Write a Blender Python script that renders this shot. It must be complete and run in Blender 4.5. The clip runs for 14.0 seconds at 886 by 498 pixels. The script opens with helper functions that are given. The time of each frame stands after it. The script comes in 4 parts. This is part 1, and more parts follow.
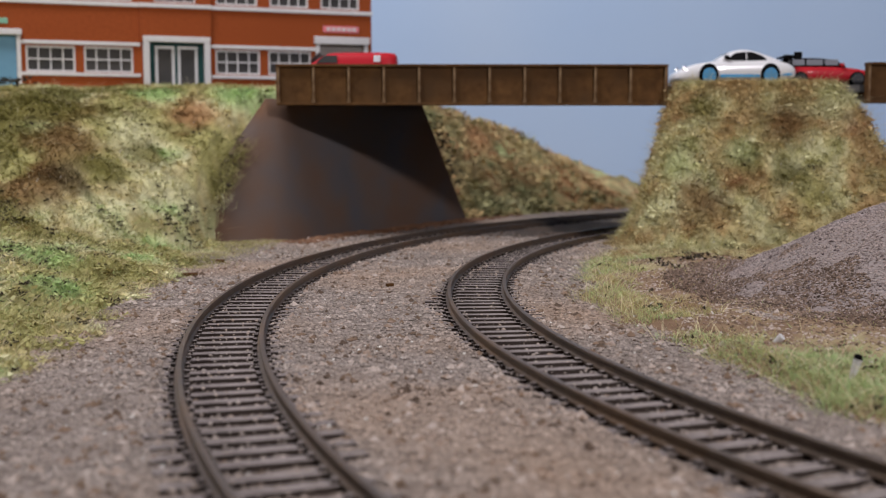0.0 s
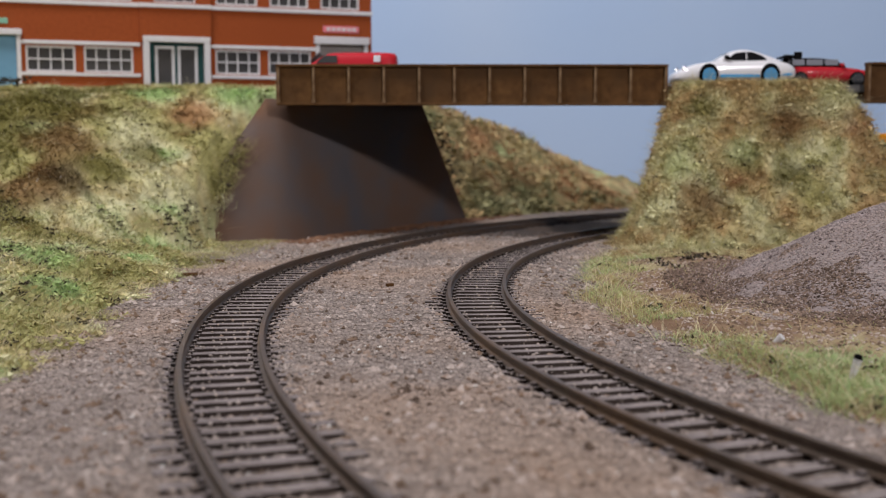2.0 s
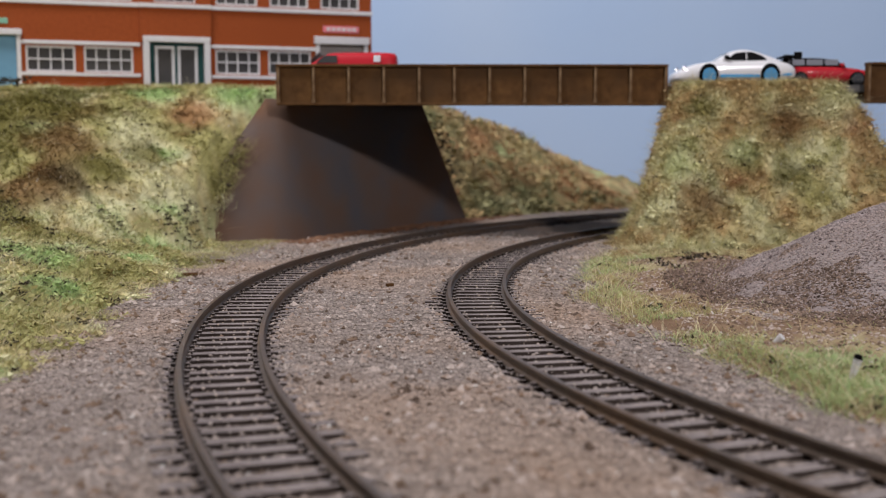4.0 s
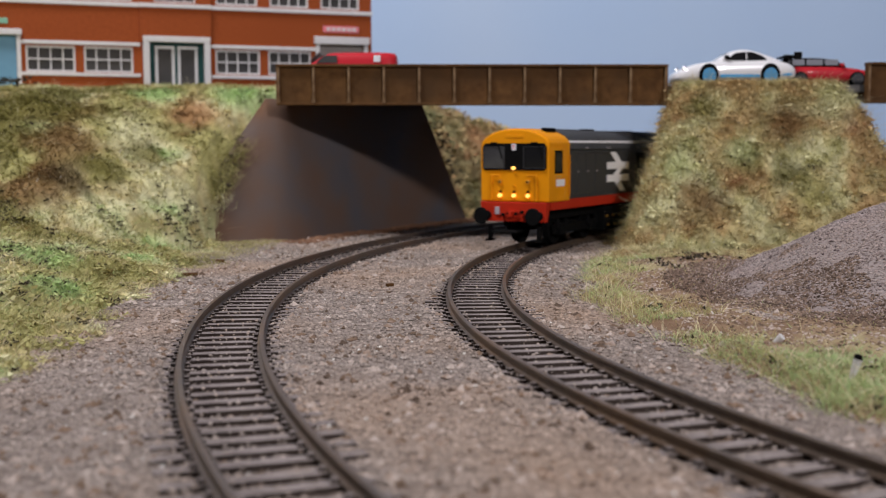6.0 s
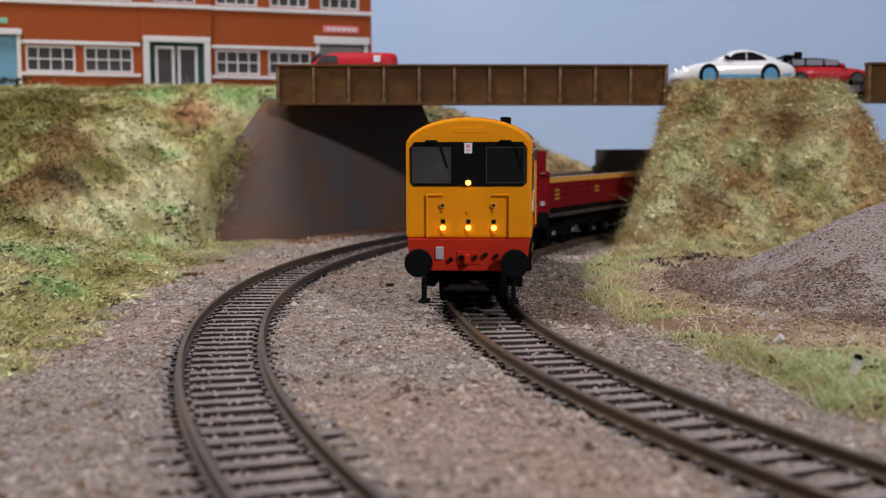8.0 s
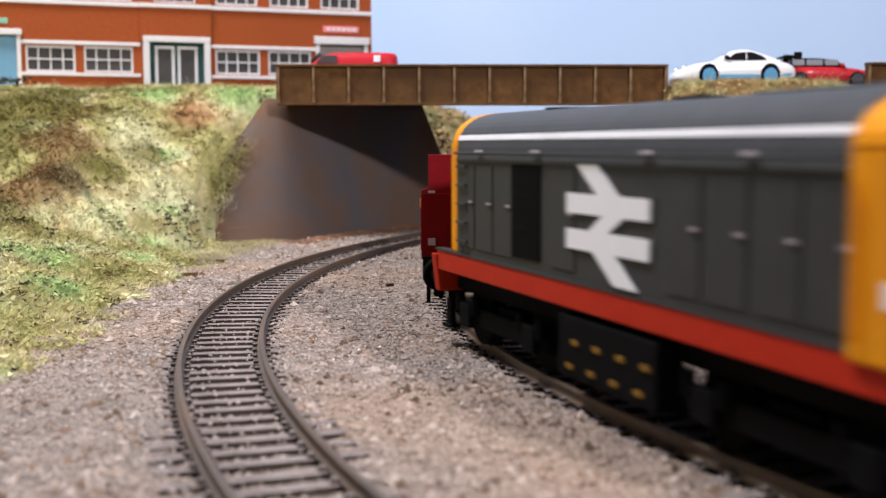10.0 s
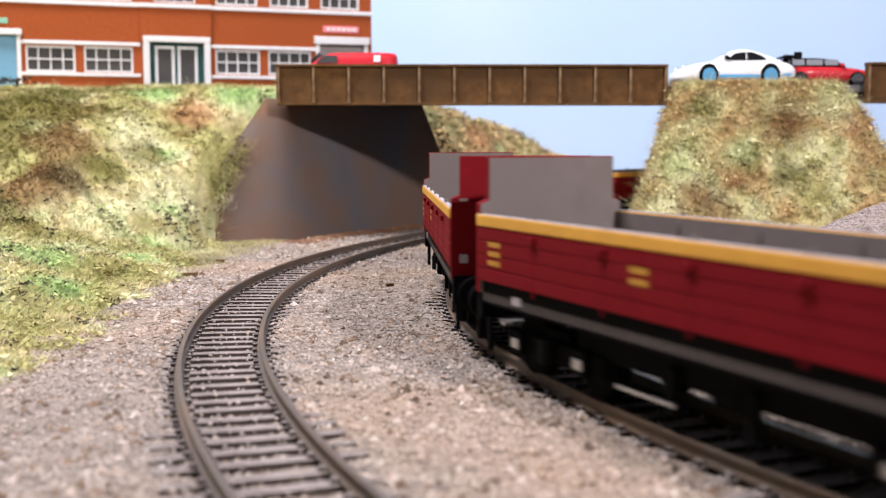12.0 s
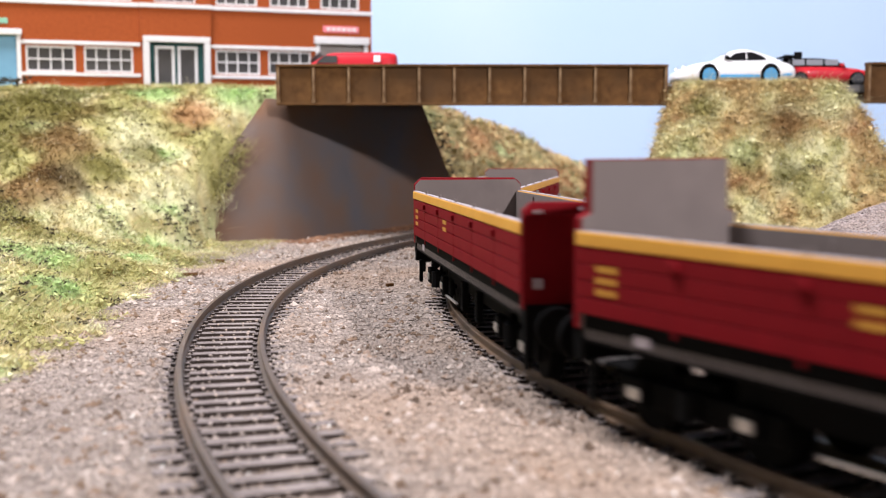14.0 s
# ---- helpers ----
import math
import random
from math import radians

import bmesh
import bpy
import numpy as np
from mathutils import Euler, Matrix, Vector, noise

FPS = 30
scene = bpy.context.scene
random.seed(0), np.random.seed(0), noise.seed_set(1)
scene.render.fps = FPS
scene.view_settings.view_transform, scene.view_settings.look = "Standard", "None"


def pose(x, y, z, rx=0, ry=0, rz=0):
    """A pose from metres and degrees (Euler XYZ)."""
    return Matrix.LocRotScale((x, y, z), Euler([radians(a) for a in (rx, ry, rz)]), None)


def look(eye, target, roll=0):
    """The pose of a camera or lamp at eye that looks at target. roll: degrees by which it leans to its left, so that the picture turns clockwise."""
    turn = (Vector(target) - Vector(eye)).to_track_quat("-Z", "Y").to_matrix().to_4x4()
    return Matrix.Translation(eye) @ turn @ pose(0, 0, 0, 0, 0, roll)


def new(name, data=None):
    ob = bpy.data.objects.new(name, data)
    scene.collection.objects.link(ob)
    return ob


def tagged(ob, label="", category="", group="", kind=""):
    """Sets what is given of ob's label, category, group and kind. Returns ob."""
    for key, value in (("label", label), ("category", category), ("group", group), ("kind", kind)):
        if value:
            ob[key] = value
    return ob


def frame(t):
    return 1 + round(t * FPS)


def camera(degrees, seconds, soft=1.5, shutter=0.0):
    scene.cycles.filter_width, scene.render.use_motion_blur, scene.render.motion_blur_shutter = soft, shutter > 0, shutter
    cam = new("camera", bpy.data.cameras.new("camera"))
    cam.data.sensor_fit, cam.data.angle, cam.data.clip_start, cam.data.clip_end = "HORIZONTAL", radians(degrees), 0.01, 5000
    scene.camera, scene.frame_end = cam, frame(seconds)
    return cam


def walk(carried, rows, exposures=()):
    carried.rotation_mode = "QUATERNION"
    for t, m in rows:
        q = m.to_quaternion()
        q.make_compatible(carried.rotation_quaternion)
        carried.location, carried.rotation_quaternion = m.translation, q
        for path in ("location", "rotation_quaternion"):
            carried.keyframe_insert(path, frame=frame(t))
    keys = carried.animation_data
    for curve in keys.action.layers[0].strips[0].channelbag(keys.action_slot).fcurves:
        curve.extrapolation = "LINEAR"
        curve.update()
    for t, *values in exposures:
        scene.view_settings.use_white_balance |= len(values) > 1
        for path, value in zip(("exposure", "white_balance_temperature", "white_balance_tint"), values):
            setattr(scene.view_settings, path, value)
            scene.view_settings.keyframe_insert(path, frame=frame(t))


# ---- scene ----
# A model railway at its true small size: lengths below are in millimetres, meshes are scaled to metres.
U = 0.001
EYE_Z = 44.16
cam = camera(42.65, 14.0, soft=1.0, shutter=0.8)
cam.data.dof.use_dof = True
cam.data.dof.focus_distance = 0.33
cam.data.dof.aperture_fstop = 25.0
CAM_POSE = Matrix.Translation((0, 0, EYE_Z * U)) @ pose(0, 0, 0, 90 - 5.19, 0, 0) @ pose(0, 0, 0, 0, 0, -0.18)
walk(cam, [(0.0, CAM_POSE), (14.0, CAM_POSE)],
     exposures=[(0.0, -0.18), (6.0, -0.1), (8.2, -0.04), (9.2, 0.35), (10.3, 0.74), (11.5, 0.95), (14.0, 1.0)])

# ---- light: a hall lit from above, and the layout's own lamp in front of it ----
world = bpy.data.worlds.new("hall_air")
world.use_nodes = True
world.node_tree.nodes["Background"].inputs[0].default_value = (0.75, 0.85, 1.0, 1)
world.node_tree.nodes["Background"].inputs[1].default_value = 0.05
scene.world = world


def area_lamp(name, eye, target, sx, sy, watts, colour):
    data = bpy.data.lights.new(name, "AREA")
    data.shape, data.size, data.size_y = "RECTANGLE", sx, sy
    data.energy, data.color = watts, colour
    ob = new(name, data)
    ob.matrix_world = look(eye, target)
    return ob


area_lamp("layout_lamp", (0.6, -0.88, 0.635), (0, 0.5, 0.05), 0.07, 0.07, 11.6, (0.985, 0.93, 1.0))
area_lamp("hall_lamp", (-0.33, 0.36, 0.85), (0.04, 0.45, 0.0), 0.3, 0.2, 8.4, (0.955, 0.925, 1.0))

# ---- materials ----


def rgb(c):
    return (c[0], c[1], c[2], 1.0)


def mat(name, c1, c2=None, grain=900.0, patch=60.0, rough=0.6, metal=0.0, bump=0.3, c3=None, spread=0.5, coat=0.0, bdist=0.0004, island=0.0, spec=0.12):
    """Two colours mixed by fine grain, a third in larger patches; bump of the same grain. grain and patch per metre."""
    m = bpy.data.materials.new(name)
    m.use_nodes = True
    nt = m.node_tree
    b = nt.nodes["Principled BSDF"]
    b.inputs["Roughness"].default_value, b.inputs["Metallic"].default_value = rough, metal
    b.inputs["Coat Weight"].default_value = coat
    b.inputs["Specular IOR Level"].default_value = spec
    tc = nt.nodes.new("ShaderNodeTexCoord")
    n1 = nt.nodes.new("ShaderNodeTexNoise")
    n1.inputs["Scale"].default_value, n1.inputs["Detail"].default_value = grain, 4.0
    n2 = nt.nodes.new("ShaderNodeTexNoise")
    n2.inputs["Scale"].default_value, n2.inputs["Detail"].default_value = patch, 3.0
    for n in (n1, n2):
        nt.links.new(tc.outputs["Object"], n.inputs["Vector"])
    c2 = c2 or tuple(v * 0.8 for v in c1)
    r1 = nt.nodes.new("ShaderNodeValToRGB")
    r1.color_ramp.elements[0].position, r1.color_ramp.elements[1].position = 0.5 - spread / 2, 0.5 + spread / 2
    r1.color_ramp.elements[0].color, r1.color_ramp.elements[1].color = rgb(c2), rgb(c1)
    nt.links.new(n1.outputs["Fac"], r1.inputs["Fac"])
    r2 = nt.nodes.new("ShaderNodeValToRGB")
    r2.color_ramp.elements[0].position, r2.color_ramp.elements[1].position = 0.45, 0.66
    r2.color_ramp.elements[0].color, r2.color_ramp.elements[1].color = (0, 0, 0, 1), (1, 1, 1, 1)
    nt.links.new(n2.outputs["Fac"], r2.inputs["Fac"])
    mx = nt.nodes.new("ShaderNodeMix")
    mx.data_type = "RGBA"
    nt.links.new(r2.outputs["Color"], mx.inputs[0])
    nt.links.new(r1.outputs["Color"], mx.inputs[6])
    mx.inputs[7].default_value = rgb(c3 or tuple(v * 0.88 for v in c1))
    last = mx.outputs[2]
    if island:
        geo = nt.nodes.new("ShaderNodeNewGeometry")
        hs = nt.nodes.new("ShaderNodeHueSaturation")
        mr = nt.nodes.new("ShaderNodeMapRange")
        mr.inputs[3].default_value, mr.inputs[4].default_value = 1 - island, 1 + island
        nt.links.new(geo.outputs["Random Per Island"], mr.inputs[0])
        nt.links.new(mr.outputs[0], hs.inputs["Value"])
        nt.links.new(last, hs.inputs["Color"])
        last = hs.outputs["Color"]
    nt.links.new(last, b.inputs["Base Color"])
    if bump:
        bp = nt.nodes.new("ShaderNodeBump")
        bp.inputs["Strength"].default_value, bp.inputs["Distance"].default_value = bump, bdist
        nt.links.new(n1.outputs["Fac"], bp.inputs["Height"])
        nt.links.new(bp.outputs["Normal"], b.inputs["Normal"])
    return m


def mat_patches(name, stops, patch, fine, rough=0.9, bump=0.0, bdist=0.001, jitter=0.0):
    """Natural cover: a run of colours picked by broad and fine noise together, each fibre a little off its neighbours."""
    m = bpy.data.materials.new(name)
    m.use_nodes = True
    nt = m.node_tree
    b = nt.nodes["Principled BSDF"]
    b.inputs["Roughness"].default_value = rough
    b.inputs["Specular IOR Level"].default_value = 0.15
    tc = nt.nodes.new("ShaderNodeTexCoord")
    n1, n2 = nt.nodes.new("ShaderNodeTexNoise"), nt.nodes.new("ShaderNodeTexNoise")
    for n, sc, det in ((n1, patch, 3.0), (n2, fine, 4.0)):
        n.inputs["Scale"].default_value, n.inputs["Detail"].default_value = sc, det
        nt.links.new(tc.outputs["Object"], n.inputs["Vector"])
    mx = nt.nodes.new("ShaderNodeMath")
    mx.operation = "MULTIPLY_ADD"
    mx.inputs[1].default_value = 0.7
    nt.links.new(n2.outputs["Fac"], mx.inputs[0])
    nt.links.new(n1.outputs["Fac"], mx.inputs[2])
    last = mx.outputs[0]
    geo = nt.nodes.new("ShaderNodeNewGeometry")
    if jitter:
        jt = nt.nodes.new("ShaderNodeMath")
        jt.operation = "MULTIPLY_ADD"
        jt.inputs[1].default_value = jitter
        nt.links.new(geo.outputs["Random Per Island"], jt.inputs[0])
        nt.links.new(last, jt.inputs[2])
        last = jt.outputs[0]
    mr = nt.nodes.new("ShaderNodeMapRange")
    mr.inputs[1].default_value, mr.inputs[2].default_value = 0.55 + jitter * 0.5, 1.06 + jitter * 0.5
    nt.links.new(last, mr.inputs[0])
    rp = nt.nodes.new("ShaderNodeValToRGB")
    el = rp.color_ramp.elements
    while len(el) < len(stops):
        el.new(0.5)
    for e, (p, c) in zip(el, stops):
        e.position, e.color = p, rgb(c)
    nt.links.new(mr.outputs[0], rp.inputs["Fac"])
    nt.links.new(rp.outputs["Color"], b.inputs["Base Color"])
    if bump:
        bp = nt.nodes.new("ShaderNodeBump")
        bp.inputs["Strength"].default_value, bp.inputs["Distance"].default_value = bump, bdist
        nt.links.new(n2.outputs["Fac"], bp.inputs["Height"])
        nt.links.new(bp.outputs["Normal"], b.inputs["Normal"])
    return m


def mat_tint(name, fine, rough=0.9, bump=0.0, bdist=0.001, jitter=0.0):
    """Scenic cover whose colour is sown patch by patch ("tint"), broken up by fine noise and from fibre to fibre."""
    m = bpy.data.materials.new(name)
    m.use_nodes = True
    nt = m.node_tree
    b = nt.nodes["Principled BSDF"]
    b.inputs["Roughness"].default_value = rough
    b.inputs["Specular IOR Level"].default_value = 0.15
    tint = nt.nodes.new("ShaderNodeAttribute")
    tint.attribute_name = "tint"
    tc, n1 = nt.nodes.new("ShaderNodeTexCoord"), nt.nodes.new("ShaderNodeTexNoise")
    n1.inputs["Scale"].default_value, n1.inputs["Detail"].default_value = fine, 4.0
    nt.links.new(tc.outputs["Object"], n1.inputs["Vector"])
    mr = nt.nodes.new("ShaderNodeMapRange")
    mr.inputs[1].default_value, mr.inputs[2].default_value = 0.3, 0.7
    mr.inputs[3].default_value, mr.inputs[4].default_value = 0.72, 1.25
    nt.links.new(n1.outputs["Fac"], mr.inputs[0])
    value = mr.outputs[0]
    if jitter:
        geo = nt.nodes.new("ShaderNodeNewGeometry")
        jr, mul = nt.nodes.new("ShaderNodeMapRange"), nt.nodes.new("ShaderNodeMath")
        jr.inputs[3].default_value, jr.inputs[4].default_value = 1 - jitter, 1 + jitter
        mul.operation = "MULTIPLY"
        nt.links.new(geo.outputs["Random Per Island"], jr.inputs[0])
        nt.links.new(jr.outputs[0], mul.inputs[0])
        nt.links.new(value, mul.inputs[1])
        value = mul.outputs[0]
    hs = nt.nodes.new("ShaderNodeHueSaturation")
    nt.links.new(tint.outputs["Color"], hs.inputs["Color"])
    nt.links.new(value, hs.inputs["Value"])
    nt.links.new(hs.outputs["Color"], b.inputs["Base Color"])
    if bump:
        bp = nt.nodes.new("ShaderNodeBump")
        bp.inputs["Strength"].default_value, bp.inputs["Distance"].default_value = bump, bdist
        nt.links.new(n1.outputs["Fac"], bp.inputs["Height"])
        nt.links.new(bp.outputs["Normal"], b.inputs["Normal"])
    return m


def glow(name, colour, strength):
    m = bpy.data.materials.new(name)
    m.use_nodes = True
    b = m.node_tree.nodes["Principled BSDF"]
    b.inputs["Base Color"].default_value = rgb(colour)
    b.inputs["Emission Color"].default_value = rgb(colour)
    b.inputs["Emission Strength"].default_value = strength
    return m


M_BALLAST = mat("ballast", (0.36, 0.305, 0.265), (0.16, 0.125, 0.1), 700, 9, 0.95, 0, 1.0, (0.33, 0.245, 0.18), 0.36, bdist=0.0012)
M_GRAIN = mat("ballast_grain", (0.4, 0.345, 0.3), (0.26, 0.215, 0.18), 120, 9, 0.95, 0, 0, (0.38, 0.285, 0.215), 0.4, island=0.4)
M_PILE = mat("gravel", (0.355, 0.3, 0.272), (0.26, 0.212, 0.19), 1200, 40, 0.95, 0, 0.9, (0.33, 0.285, 0.265), 0.4, bdist=0.0008)
M_PILEGRAIN = mat("gravel_grain", (0.37, 0.312, 0.285), (0.25, 0.2, 0.178), 150, 30, 0.95, 0, 0, (0.33, 0.268, 0.235), 0.4, island=0.42)
VERGE_RUN = [(0.0, (0.44, 0.31, 0.14)), (0.25, (0.56, 0.47, 0.22)), (0.5, (0.52, 0.52, 0.22)), (1.0, (0.36, 0.52, 0.22))]
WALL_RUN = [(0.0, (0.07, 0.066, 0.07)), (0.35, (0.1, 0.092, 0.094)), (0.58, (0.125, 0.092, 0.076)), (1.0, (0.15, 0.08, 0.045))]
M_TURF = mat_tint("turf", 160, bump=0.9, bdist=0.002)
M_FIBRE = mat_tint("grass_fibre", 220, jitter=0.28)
M_FIBRE_VERGE = mat_patches("verge_fibre", VERGE_RUN, 20, 150, jitter=0.35)
M_LITTER = mat_patches("ballast_clump", [(0.0, (0.1, 0.07, 0.05)), (0.6, (0.25, 0.17, 0.115)), (1.0, (0.5, 0.42, 0.36))], 40, 300, jitter=0.5)
M_SOIL = mat("dark_soil", (0.19, 0.135, 0.1), (0.1, 0.068, 0.048), 200, 40, 0.95, 0, 0, (0.24, 0.175, 0.13), 0.4, island=0.55)
M_RUSTDUST = mat("rust_dust", (0.2, 0.1, 0.055), (0.12, 0.06, 0.032), 200, 40, 0.95, 0, 0, (0.23, 0.13, 0.08), 0.4, island=0.4)
M_FLECK = mat("white_fleck", (0.8, 0.77, 0.7), None, 100, 40, 0.6, 0, 0)
M_EARTH = mat_patches("earth", [(0.0, (0.09, 0.05, 0.03)), (0.35, (0.2, 0.125, 0.075)), (0.65, (0.27, 0.185, 0.11)), (1.0, (0.36, 0.3, 0.16))], 13, 200, bump=0.9, bdist=0.0015)
M_RAIL = mat("rail_steel", (0.135, 0.1, 0.072), (0.085, 0.062, 0.046), 500, 30, 0.42, 0.3, 0.15, (0.15, 0.095, 0.056), spec=0.4)
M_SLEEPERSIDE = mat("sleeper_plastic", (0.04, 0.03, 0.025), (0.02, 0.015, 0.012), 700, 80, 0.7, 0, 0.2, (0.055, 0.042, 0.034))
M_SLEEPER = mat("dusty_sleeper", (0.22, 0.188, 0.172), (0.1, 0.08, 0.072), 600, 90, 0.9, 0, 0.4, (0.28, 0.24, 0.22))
M_GIRDER = mat("girder_rust", (0.15, 0.075, 0.026), (0.06, 0.028, 0.01), 220, 55, 0.8, 0, 0.25, (0.075, 0.04, 0.017), 0.6)
M_WORN = mat("worn_rust_edge", (0.27, 0.18, 0.1), (0.11, 0.062, 0.028), 260, 90, 0.7, 0, 0.25, (0.1, 0.056, 0.025), 0.5)
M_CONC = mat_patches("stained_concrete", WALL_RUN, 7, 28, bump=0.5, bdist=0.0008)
M_BRICK = mat("orange_brickwork", (0.33, 0.08, 0.022), (0.26, 0.057, 0.016), 500, 10, 0.85, 0, 0.12, (0.285, 0.066, 0.018))
M_WHITE = mat("white_paint", (0.68, 0.67, 0.66), (0.6, 0.59, 0.57), 300, 30, 0.5, 0, 0.05)
M_DARKGLASS = mat("dark_window_glass", (0.09, 0.085, 0.08), (0.05, 0.05, 0.05), 40, 30, 0.12, 0, 0)
M_BLUE = mat("blue_door_paint", (0.16, 0.33, 0.45), (0.13, 0.28, 0.4), 100, 40, 0.5, 0, 0.05)
M_GREEN = mat("green_door_paint", (0.012, 0.06, 0.055), (0.01, 0.045, 0.04), 100, 40, 0.5, 0, 0.05)
M_PINK = mat("red_sign", (0.8, 0.25, 0.27), (0.72, 0.2, 0.22), 100, 40, 0.5, 0, 0)
M_SIGNGREEN = mat("green_sign", (0.25, 0.5, 0.35), None, 100, 40, 0.5, 0, 0)
M_ROAD = mat("road_grey", (0.13, 0.125, 0.12), (0.09, 0.09, 0.085), 700, 40, 0.9, 0, 0.3)
M_SKY = mat("painted_sky", (0.47, 0.64, 0.86), (0.45, 0.62, 0.85), 12, 1.6, 0.95, 0, 0.0, (0.56, 0.69, 0.84))
M_BOARD = mat("baseboard_ply", (0.32, 0.22, 0.13), (0.25, 0.17, 0.1), 60, 8, 0.8, 0, 0.1)
M_WALL = mat("hall_wall", (0.32, 0.32, 0.33), None, 20, 2, 0.9, 0, 0.05)
M_YELLOW = mat("loco_yellow", (0.82, 0.31, 0.004), (0.77, 0.285, 0.004), 200, 60, 0.5, 0, 0.03)
M_RED = mat("loco_red", (0.46, 0.026, 0.008), (0.4, 0.02, 0.007), 200, 60, 0.6, 0, 0.03)
M_GREY = mat("loco_grey", (0.046, 0.047, 0.046), (0.038, 0.039, 0.039), 200, 50, 0.5, 0, 0.03)
M_ROOF = mat("loco_roof_grey", (0.075, 0.08, 0.085), (0.06, 0.063, 0.068), 200, 50, 0.55, 0, 0.03)
M_BLACK = mat("matt_black", (0.007, 0.007, 0.007), (0.005, 0.005, 0.005), 300, 60, 0.75, 0, 0.1, spec=0.03)
M_CABGLASS = mat("cab_glass", (0.012, 0.012, 0.013), None, 50, 20, 0.08, 0, 0)
M_PLATE = mat("pale_plate", (0.45, 0.4, 0.42), (0.38, 0.33, 0.35), 100, 40, 0.5, 0, 0)
M_LOGO = mat("white_marking", (0.84, 0.84, 0.85), (0.8, 0.8, 0.81), 100, 40, 0.5, 0, 0)
M_MAROON = mat("wagon_maroon", (0.18, 0.0065, 0.0105), (0.15, 0.0055, 0.009), 220, 40, 0.7, 0, 0.05, (0.165, 0.006, 0.0095), spec=0.06)
M_STRIPE = mat("wagon_yellow", (0.7, 0.36, 0.06), (0.6, 0.3, 0.05), 220, 40, 0.5, 0, 0.05)
M_TRIM = mat("window_trim", (0.06, 0.06, 0.062), None, 100, 40, 0.4, 0, 0)
M_INSIDE = mat("wagon_inside_grey", (0.18, 0.15, 0.136), (0.152, 0.127, 0.115), 200, 25, 0.8, 0, 0.05)
M_CHROME = mat("bare_metal", (0.6, 0.58, 0.55), (0.5, 0.48, 0.46), 300, 60, 0.3, 0.8, 0.05)
M_LAMP = glow("lit_headcode_lamp", (1.0, 0.5, 0.1), 2.6)
M_CARWHITE = mat("car_white", (0.8, 0.8, 0.8), (0.78, 0.78, 0.78), 50, 20, 0.25, 0, 0, coat=0.5, spec=0.5)
M_CARRED = mat("car_red", (0.5, 0.02, 0.03), (0.45, 0.018, 0.026), 50, 20, 0.45, 0, 0, coat=0.1)
M_WHEELBLUE = mat("blue_rim", (0.1, 0.35, 0.6), None, 50, 20, 0.35, 0, 0)
M_DULLMARK = mat("dull_yellow_mark", (0.28, 0.15, 0.02), (0.2, 0.1, 0.015), 200, 60, 0.6, 0, 0)
M_DARKSTONE = mat("dark_stone", (0.14, 0.105, 0.1), (0.09, 0.07, 0.065), 200, 60, 0.9, 0, 0)
M_PALEGLASS = mat("pale_car_glass", (0.3, 0.31, 0.34), (0.22, 0.23, 0.25), 60, 30, 0.15, 0, 0, spec=0.5)
# paler base colour stands in for the lit cab interior behind one pane
M_LITPANE = mat("lit_cab_glass", (0.07, 0.07, 0.072), (0.03, 0.03, 0.032), 60, 90, 0.1, 0, 0, spec=0.5)
M_TWIG = mat("dark_twig", (0.06, 0.05, 0.035), (0.04, 0.03, 0.02), 200, 40, 0.9, 0, 0)

# ---- mesh helpers ----


def thing(name, m, label, category, group="", kind=""):
    ob = new(name)
    ob.empty_display_size = 0.005
    ob.matrix_world = m
    return tagged(ob, label, category, group, kind)


def at(x, y, z, rz=0.0):
    return pose(x * U, y * U, z * U, 0, 0, rz)


def part(name, bm, material, parent=None, label="", smooth=False):
    """Links a bmesh drawn in millimetres as one mesh, under a thing or a part."""
    bmesh.ops.scale(bm, vec=(U, U, U), verts=bm.verts)
    me = bpy.data.meshes.new(name)
    bm.to_mesh(me)
    bm.free()
    if smooth:
        for p in me.polygons:
            p.use_smooth = True
    me.materials.append(material)
    ob = new(name, me)
    if parent:
        ob.parent = parent
    if label:
        ob["label"] = label
    return ob


def raw(name, verts, faces, material, parent=None, smooth=False, tint=None):
    me = bpy.data.meshes.new(name)
    me.from_pydata([(v[0] * U, v[1] * U, v[2] * U) for v in verts], [], faces)
    if smooth:
        for p in me.polygons:
            p.use_smooth = True
    me.materials.append(material)
    if tint is not None:
        att = me.color_attributes.new("tint", "FLOAT_COLOR", "POINT")
        full = np.ones((len(verts), 4), dtype=np.float32)
        full[:, :3] = np.repeat(np.array(tint, dtype=np.float32), len(verts) // len(tint), axis=0)
        att.data.foreach_set("color", full.ravel())
    ob = new(name, me)
    if parent:
        ob.parent = parent
    return ob


def box(x0, x1, y0, y1, z0, z1, bevel=0.0, bm=None):
    own = bmesh.new()
    bmesh.ops.create_cube(own, size=1.0)
    bmesh.ops.scale(own, vec=(x1 - x0, y1 - y0, z1 - z0), verts=own.verts)
    bmesh.ops.translate(own, vec=((x0 + x1) / 2, (y0 + y1) / 2, (z0 + z1) / 2), verts=own.verts)
    if bevel:
        bmesh.ops.bevel(own, geom=own.edges[:], offset=bevel, segments=2, affect="EDGES", profile=0.5)
    return merge(bm, own)


def merge(bm, own):
    if bm is None:
        return own
    me = bpy.data.meshes.new("tmp")
    own.to_mesh(me)
    own.free()
    bm.from_mesh(me)
    bpy.data.meshes.remove(me)
    return bm


